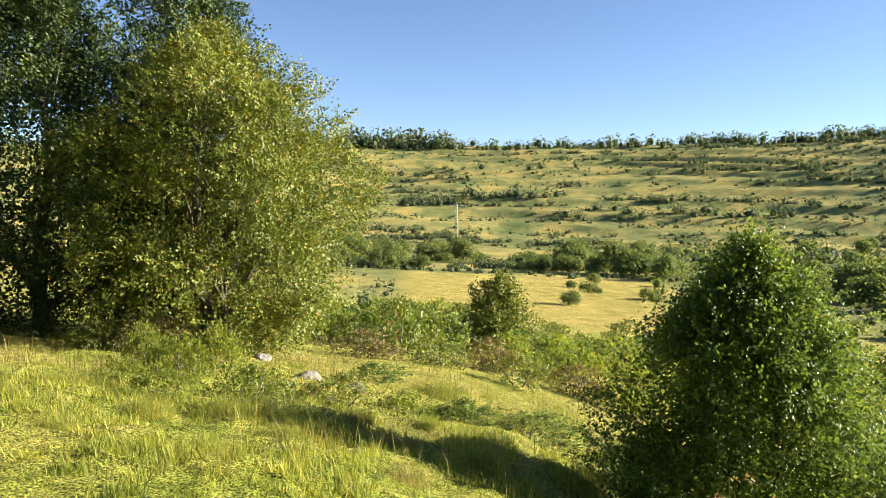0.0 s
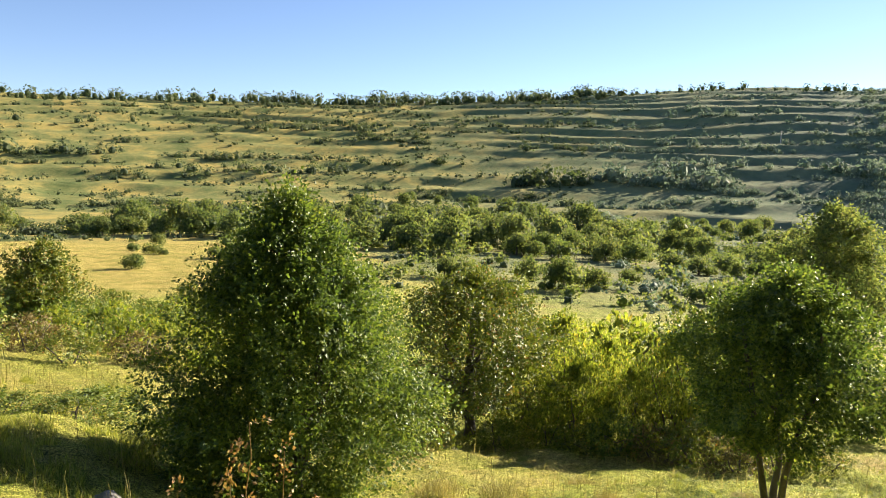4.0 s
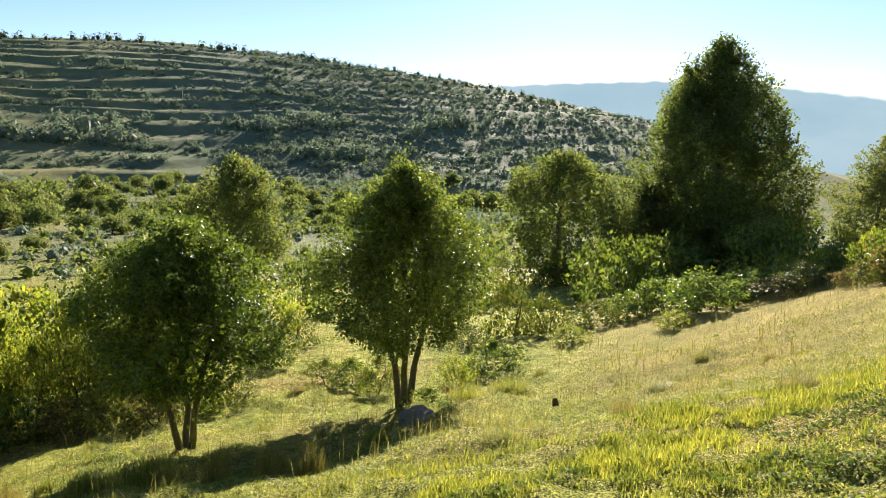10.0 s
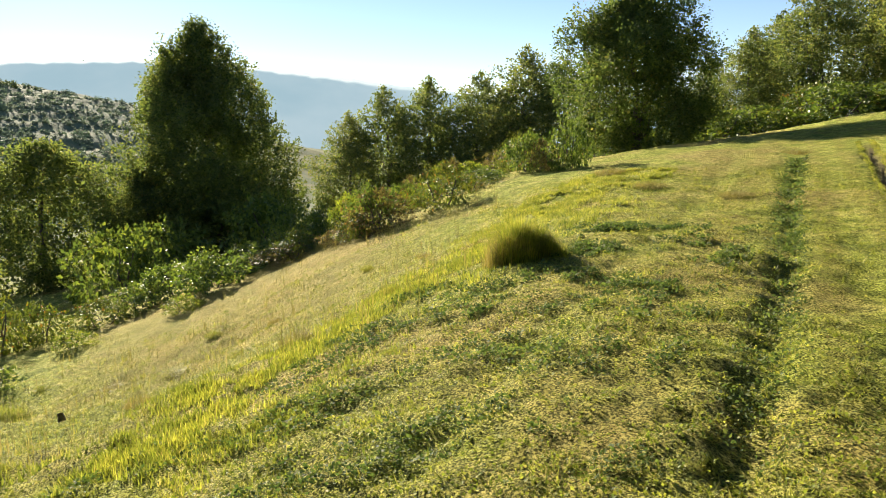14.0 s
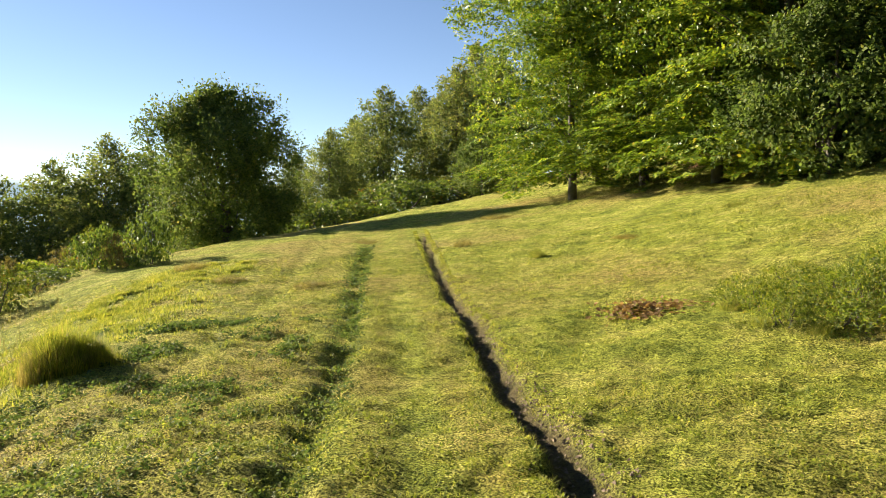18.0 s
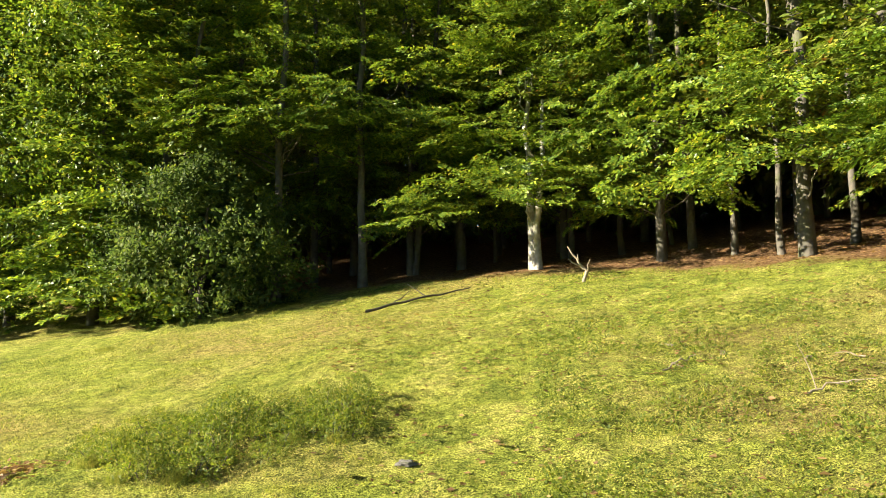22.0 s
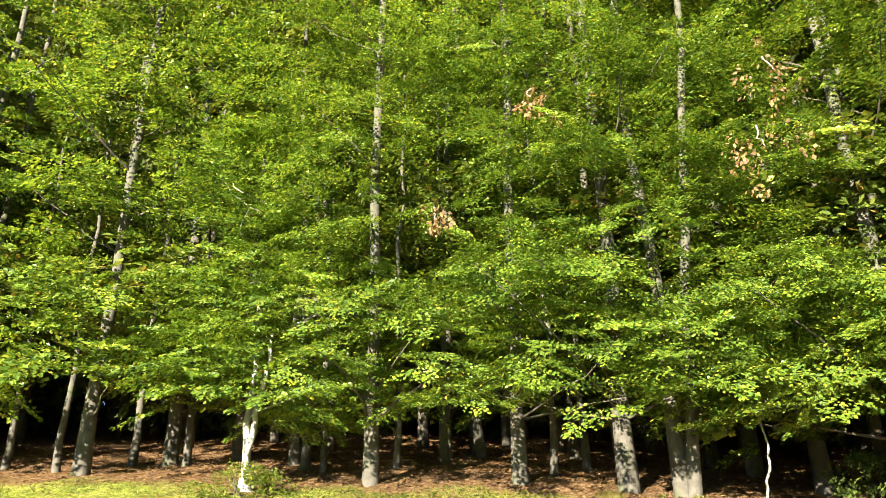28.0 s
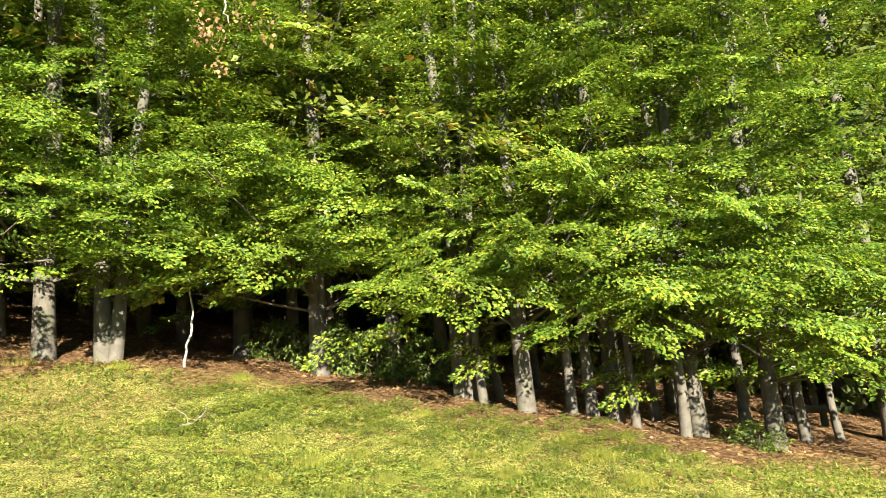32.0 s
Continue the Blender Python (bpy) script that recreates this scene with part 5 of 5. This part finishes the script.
    tagged(new("dry_stalks", leaf_mesh("dry_stalks", v, LEAF["straw"])), "thin dry grass stalks on the bank", "grass", kind="stuff")
    # fallen beech leaves and twigs at the wood's foot
    n = 60000
    head = np.radians(r.uniform(180, 312, n))
    dist = r.uniform(5.0, 24, n)
    x, y = dist * np.sin(head), dist * np.cos(head)
    keep = (forest_cover(x, y) > r.uniform(0.02, 0.5, n)) | (r.uniform(0, 1, n) < 0.12 + 0.35 * np.clip(waves(x, y, 2.2, 17) + 0.1 * (dist - 8), 0, 1))
    p = on_ground(x[keep], y[keep], 0.012)
    ln = r.uniform(0.04, 0.1, len(p))
    v = leaf_quads(p, unit(np.stack([r.normal(0, 1, len(p)), r.normal(0, 1, len(p)), 0 * ln], -1)), unit(np.array([0, 0, 1.0]) + r.normal(0, 0.3, p.shape)), ln, ln * 0.65)
    tagged(new("leaf_litter", leaf_mesh("leaf_litter", v, LEAF["dry"])), "fallen brown beech leaves under the wood", "leaf litter", kind="stuff")


grass_cover()

tuft_kinds = {}


def tuft(kind, head, dist, wide, tall):
    label, leaf, n = {"green": ("rank green grass tuft on the turf", "grass", 750), "straw": ("dry bleached grass tuft", "straw", 600), "mound": ("dense rank mound of long green grass", "grass", 3600)}[kind]
    m = pose(*at(head, dist, -0.02), 0, 0, 53 * head % 360) @ Matrix.Diagonal((wide, wide, tall, 1))
    if kind in tuft_kinds:
        return dup(tuft_kinds[kind], m)
    r = np.random.RandomState(80 + n)
    ob = thing("grass_tuft", (0, 0, 0), label, "grass tuft", "grass tufts")
    th, q = r.uniform(0, 6.28, n), r.uniform(0, 1, n) ** 0.6
    base = np.stack([np.cos(th) * q, np.sin(th) * q, 0 * q], -1)
    part("blade_clump", leaf_mesh("blade_clump", blades(r, base, (1.05 - 0.75 * q**1.5) * r.uniform(0.4, 1.1, n), r.uniform(0.008, 0.018, n) * (2.0 if kind == "mound" else 1.0), r.uniform(0.15, 0.9, n)), LEAF[leaf]), ob)
    part("dead_growth", leaf_mesh("dead_growth", blades(r, base[: n // 3] * 0.95, r.uniform(0.3, 0.8, n // 3), r.uniform(0.006, 0.012, n // 3), r.uniform(0.5, 1.3, n // 3)), LEAF["straw"]), ob)
    tuft_kinds[kind] = ob
    ob.matrix_basis = m
    return ob


for head, dist, wide, tall, kind in [(118.8, 8.8, 0.32, 0.6, "mound"), (117.4, 8.7, 0.22, 0.55, "straw"), (120.4, 8.9, 0.26, 0.5, "mound"), (119.4, 9.1, 0.24, 0.66, "straw"), (121.6, 9.0, 0.2, 0.34, "green"), (109, 6.0, 0.13, 0.1, "green"), (81.5, 6.6, 0.2, 0.15, "green"),
                                     (60, 8.3, 0.2, 0.45, "straw"), (64, 7.8, 0.22, 0.5, "straw"), (67, 7.5, 0.18, 0.45, "straw"), (51, 9.6, 0.3, 0.35, "green"), (46, 10.2, 0.2, 0.35, "straw"),
                                    (55, 9.2, 0.5, 0.45, "green"), (38, 10.5, 0.4, 0.35, "straw"), (33, 10.0, 0.4, 0.4, "straw"), (75.4, 12.2, 0.4, 0.35, "green"), (78.5, 13.4, 0.4, 0.45, "green"), (82, 15.5, 0.5, 0.5, "green"), (339, 11.5, 0.45, 0.6, "green"),
                                    (341.5, 11.0, 0.4, 0.5, "green"), (336.5, 12.0, 0.45, 0.4, "straw"), (345, 7.2, 0.4, 0.25, "green"), (350, 6.9, 0.45, 0.3, "green"), (333, 9, 0.4, 0.2, "green"), (356, 7.2, 0.3, 0.25, "straw"), (3, 8.2, 0.4, 0.2, "green"),
                                    (10, 7.6, 0.4, 0.25, "green"), (0, 14, 0.6, 0.35, "green"), (8.5, 14.5, 0.6, 0.4, "green"), (152, 17, 0.22, 0.3, "green"), (158.6, 17.4, 0.4, 0.16, "straw"), (146.5, 20, 0.3, 0.3, "straw"), (135, 15, 0.35, 0.2, "straw"),
                                    (129, 17, 0.4, 0.25, "straw"), (126.5, 20, 0.5, 0.3, "straw"), (139, 24, 0.5, 0.3, "straw"), (149, 27, 0.6, 0.3, "straw"), (166, 19, 0.3, 0.2, "green"), (266, 11.4, 0.2, 0.2, "green"), (252, 12.3, 0.25, 0.22, "straw"), (258, 11.9, 0.2, 0.2, "green")]:
    tuft(kind, head, dist, wide, tall)

rng = np.random.RandomState(79)
for k in range(44):      # tussocks over the bank
    tuft("straw" if k % 4 == 0 else "green", (328 + 62 * (k * 0.618 % 1)) % 360, 4.6 + 11 * (k + rng.uniform(0, 1)) / 44, rng.uniform(0.14, 0.32), rng.uniform(0.1, 0.26))
for k in range(36):
    tuft("straw" if k % 3 == 0 else "green", 34 + 80 * (k * 0.618 % 1), 7.5 + 10 * (k + rng.uniform(0, 1)) / 36, rng.uniform(0.12, 0.28), rng.uniform(0.1, 0.24))
# patch of wild mint and nettles in the meadow
rng = np.random.RandomState(77)
for k in range(34):
    head = 165.5 + 18 * (k + rng.uniform(0, 0.8)) / 34
    shrub("mint", head, 9.1 + rng.uniform(-1.1, 1.0), rng.uniform(0.22, 0.4), rng.uniform(0.24, 0.46))
    if k % 2:
        tuft("green", head + rng.uniform(-1, 1), 9.1 + rng.uniform(-1.2, 1.1), rng.uniform(0.12, 0.2), rng.uniform(0.12, 0.26))
for k in range(34, 68):
    tuft("green", 264 + 36 * (k * 0.618 % 1), 6.2 + 4.0 * (k - 34) / 34, rng.uniform(0.12, 0.26), rng.uniform(0.08, 0.2))
for k in range(34):
    shrub("mint", 262 + 34 * k / 34 + rng.uniform(-0.8, 0.8), 8.6 + 2.2 * (k * 0.618 % 1), rng.uniform(0.2, 0.42), rng.uniform(0.12, 0.24))


def rock(head, dist, size, seed, label):
    bm = bmesh.new()
    bmesh.ops.create_icosphere(bm, subdivisions=3, radius=1.0)
    for v in bm.verts:
        d = v.co.normalized()
        q = noise.noise(d * 1.3 + Vector((seed, 0, 0))) * 0.45 + noise.noise(d * 3.5 + Vector((0, seed, 0))) * 0.16
        v.co = d * (1 + q)
        v.co.z = max(v.co.z, -0.35) * 0.75
    me = bpy.data.meshes.new("rock")
    bm.to_mesh(me)
    bm.free()
    me.materials.append(STONE)
    ob = new("rock", me)
    ob.matrix_world = pose(*at(head, dist, 0.1 * size), 0, 0, seed * 70) @ Matrix.Diagonal((size * 1.3, size, size * 0.8, 1))
    return tagged(ob, label, "rock", "rocks in the grass")


rock(349.9, 13.2, 0.24, 1, "pale grey boulder half sunk in grass")
rock(353.6, 12.0, 0.15, 2, "small pale stone in the grass")
rock(74.9, 10.9, 0.27, 3, "dark weathered boulder on the bank")
rock(9.3, 6.2, 0.1, 4, "mossy stone beside the holly bush")
rock(186.5, 7.5, 0.07, 5, "small flat stone in the meadow")
rock(346.5, 15.5, 0.16, 6, "pale stone below the hawthorn")


def branch(name, label, points, r0, mat=None, twigs=3, seed=1, category="dead branch"):
    """A dead branch with twigs through the given ground places."""
    rg = np.random.RandomState(seed)
    pts = np.array(points, float)
    t = np.linspace(0, len(pts) - 1, 16)
    p = np.stack([np.interp(t, np.arange(len(pts)), pts[:, k]) for k in range(3)], -1) + np.cumsum(rg.normal(0, 0.012, (16, 3)), 0)
    o = p[0].copy()
    ob = thing(name, tuple(o), label, category)
    v, f = tube(p - o, np.linspace(r0, r0 * 0.4, 16), 7)
    part("stem", raw_mesh("stem", v, f, mat or DEADWOOD, True), ob)
    for k in range(twigs):
        i = 4 + int(k * 10 / max(twigs, 1))
        e = p[i] - o + rg.normal(0, 0.22, 3) + np.array([0, 0, 0.12])
        v, f = tube(wander(rg, p[i] - o, e, 6, 0.02), np.linspace(r0 * 0.5, r0 * 0.15, 6), 5)
        part("twig", raw_mesh("twig", v, f, mat or DEADWOOD, True), ob)


branch("fallen_branch", "long fallen branch lying in the meadow", [at(183.9, 17.2, 0.05), at(187.5, 17.8, 0.07), at(191.7, 18.6, 0.12)], 0.035, DARK_BARK, 2, 3)
x, y, z = at(200.2, 17.2)
branch("crooked_branch", "crooked dead branch sticking up from the grass", [(x, y, z), (x - 0.06, y + 0.02, z + 0.3), (x + 0.12, y, z + 0.5), (x + 0.35, y, z + 0.82)], 0.045, None, 3, 4)
branch("pale_branch", "pale bare branch lying on the grass", [at(243.7, 8.6, 0.03), at(246.5, 8.5, 0.04), at(249.6, 9.0, 0.05), at(249.6, 9.8, 0.08)], 0.013, PALE_BARK, 0, 5)
branch("bare_twig", "thin dry twig on the turf", [at(262, 8.6, 0.02), at(264.5, 9.0, 0.03)], 0.012, None, 2, 6)
branch("bare_twig", "thin dry twig on the turf", [at(214, 8.2, 0.02), at(217, 8.4, 0.03)], 0.012, None, 2, 7)
branch("bare_twig", "thin dry twig on the turf", [at(222, 9.4, 0.02), at(226, 9.2, 0.03)], 0.014, None, 1, 8)
branch("bare_twig", "thin dry twig on the turf", [at(205, 9.4, 0.02), at(207, 9.9, 0.03)], 0.012, None, 1, 9)
ob = thing("tree_stump", at(85.5, 11.2), "short dark weathered stump in the dry grass", "stump")
v, f = tube([(0, 0, -0.1), (0.01, 0.01, 0.06), (0.0, 0.02, 0.13)], [0.06, 0.05, 0.04], 9)
part("stem", raw_mesh("stem", v, f, DARK_BARK, True), ob)
rg = np.random.RandomState(140)
for k in range(16):
    head, dist, turn = 204 + 58 * (k * 0.618 % 1), 5.6 + 5.0 * (k * 0.382 % 1), rg.uniform(-1, 1)
    x, y, z = at(head, dist, 0.03)
    long = rg.uniform(0.15, 0.4)
    e = (x + long * math.cos(turn), y + long * math.sin(turn))
    branch("dry_stalk", "pale dry stalk lying on the grass", [(x, y, z), (*e, float(terrain(*e)) + 0.035)], 0.008, DEADWOOD, 0, 20 + k, "dry stalk")
ob = beech("sapling", at(262.0, 12.2), "thin pale sapling at the wood's foot", 37, 2.6, 0.9, 0.95, (0.022, 0.01), 70, 40, 0.1, bark=PALE_BARK, limbs=4, spread=2.5)

# low log bench at the wood's corner
ob = thing("log_bench", at(305.2, 18.0), "low rough log bench at the wood's corner", "bench", turn=40)
v, f = tube([(-0.55, 0, 0.3), (0.55, 0, 0.31)], [0.09, 0.08], 8)
part("seat", raw_mesh("seat", v, f, DARK_BARK, True), ob)
for x in (-0.35, 0.35):
    v, f = tube([(x, 0, -0.1), (x, 0, 0.26)], [0.08, 0.07], 8)
    part("leg", raw_mesh("leg", v, f, DARK_BARK, True), ob)


def dead_leaves(head, dist, lift, size, seed):
    """A broken twig with withered leaves that hangs in the foliage."""
    r = np.random.RandomState(seed)
    x, y, z = at(head, dist)
    ob = thing("withered_twig", (x, y, 1.6 + lift), "broken twig with withered brown leaves caught in the foliage", "dead twig", "withered twigs")
    v, f = tube(wander(r, (0, 0, 0.3 * size), (0.5 * size, 0.1, -0.3 * size), 7, 0.03), np.linspace(0.015, 0.005, 7), 5)
    part("stem", raw_mesh("stem", v, f, DEADWOOD, True), ob)
    n = 14
    base = r.normal(0, 0.22 * size, (n, 3))
    way = unit(r.normal(0, 0.5, (n, 3)) + np.array([0, 0, -0.7]))
    part("leaves", leaf_mesh("leaves", spray_leaves(r, base, way, unit(r.normal(0, 1, (n, 3))), np.full(n, 0.35 * size), 12, 0.07, 0.1, 0.2), LEAF["dry"]), ob)


dead_leaves(240.0, 9.6, 4.25, 0.5, 1)
dead_leaves(249.0, 9.8, 6.2, 0.6, 2)
dead_leaves(266.0, 9.6, 4.75, 0.9, 3)
dead_leaves(267.5, 9.8, 5.9, 0.8, 4)

# reddish dock beside the camera, before the holly bush
for k, (head, dist, tall) in enumerate([(19.0, 3.7, 1.1), (21.6, 3.8, 1.0), (14.5, 3.9, 0.7), (16.6, 3.6, 0.6), (24.0, 3.9, 0.75), (17.8, 3.9, 0.8)]):
    r = np.random.RandomState(120 + k)
    ob = thing("dock_plant", at(head, dist), "withered reddish dock stalk on the bank", "plant", "dock plants")
    v, f = tube(wander(r, (0, 0, -0.05), (0.05, 0.04, tall), 8, 0.01), np.linspace(0.006, 0.002, 8), 5)
    part("stem", raw_mesh("stem", v, f, LEAF["dry"], True), ob)
    n = 10
    z = np.linspace(0.3, 1, n) * tall
    way = unit(r.normal(0, 0.6, (n, 3)) + np.array([0, 0, 0.7]))
    for q in range(n):
        one = slice(q, q + 1)
        part("seed_head", leaf_mesh("seed_head", spray_leaves(r, np.array([[0.04 * z[q], 0.03 * z[q], z[q]]]), way[one], unit(r.normal(0, 1, (1, 3))), np.full(1, 0.1), 14, 0.024, 0.0, 0.15), LEAF["dry"]), ob)
x, y, z = at(159.6, 9.5)
r = np.random.RandomState(130)
n = 500
p = np.stack([x + r.normal(0, 0.28, n), y + r.normal(0, 0.2, n)], -1)
p = np.column_stack([p, terrain(p[:, 0], p[:, 1]) + 0.01 + 0.06 * r.uniform(0, 1, n)])
ln = r.uniform(0.05, 0.1, n)
tagged(new("leaf_heap", leaf_mesh("leaf_heap", leaf_quads(p, unit(r.normal(0, 1, (n, 3)) * np.array([1, 1, 0.3])), unit(np.array([0, 0, 1.0]) + r.normal(0, 0.4, (n, 3))), ln, ln * 0.6), LEAF["dry"])), "small heap of dead brown bracken leaves", "leaf heap", kind="stuff")
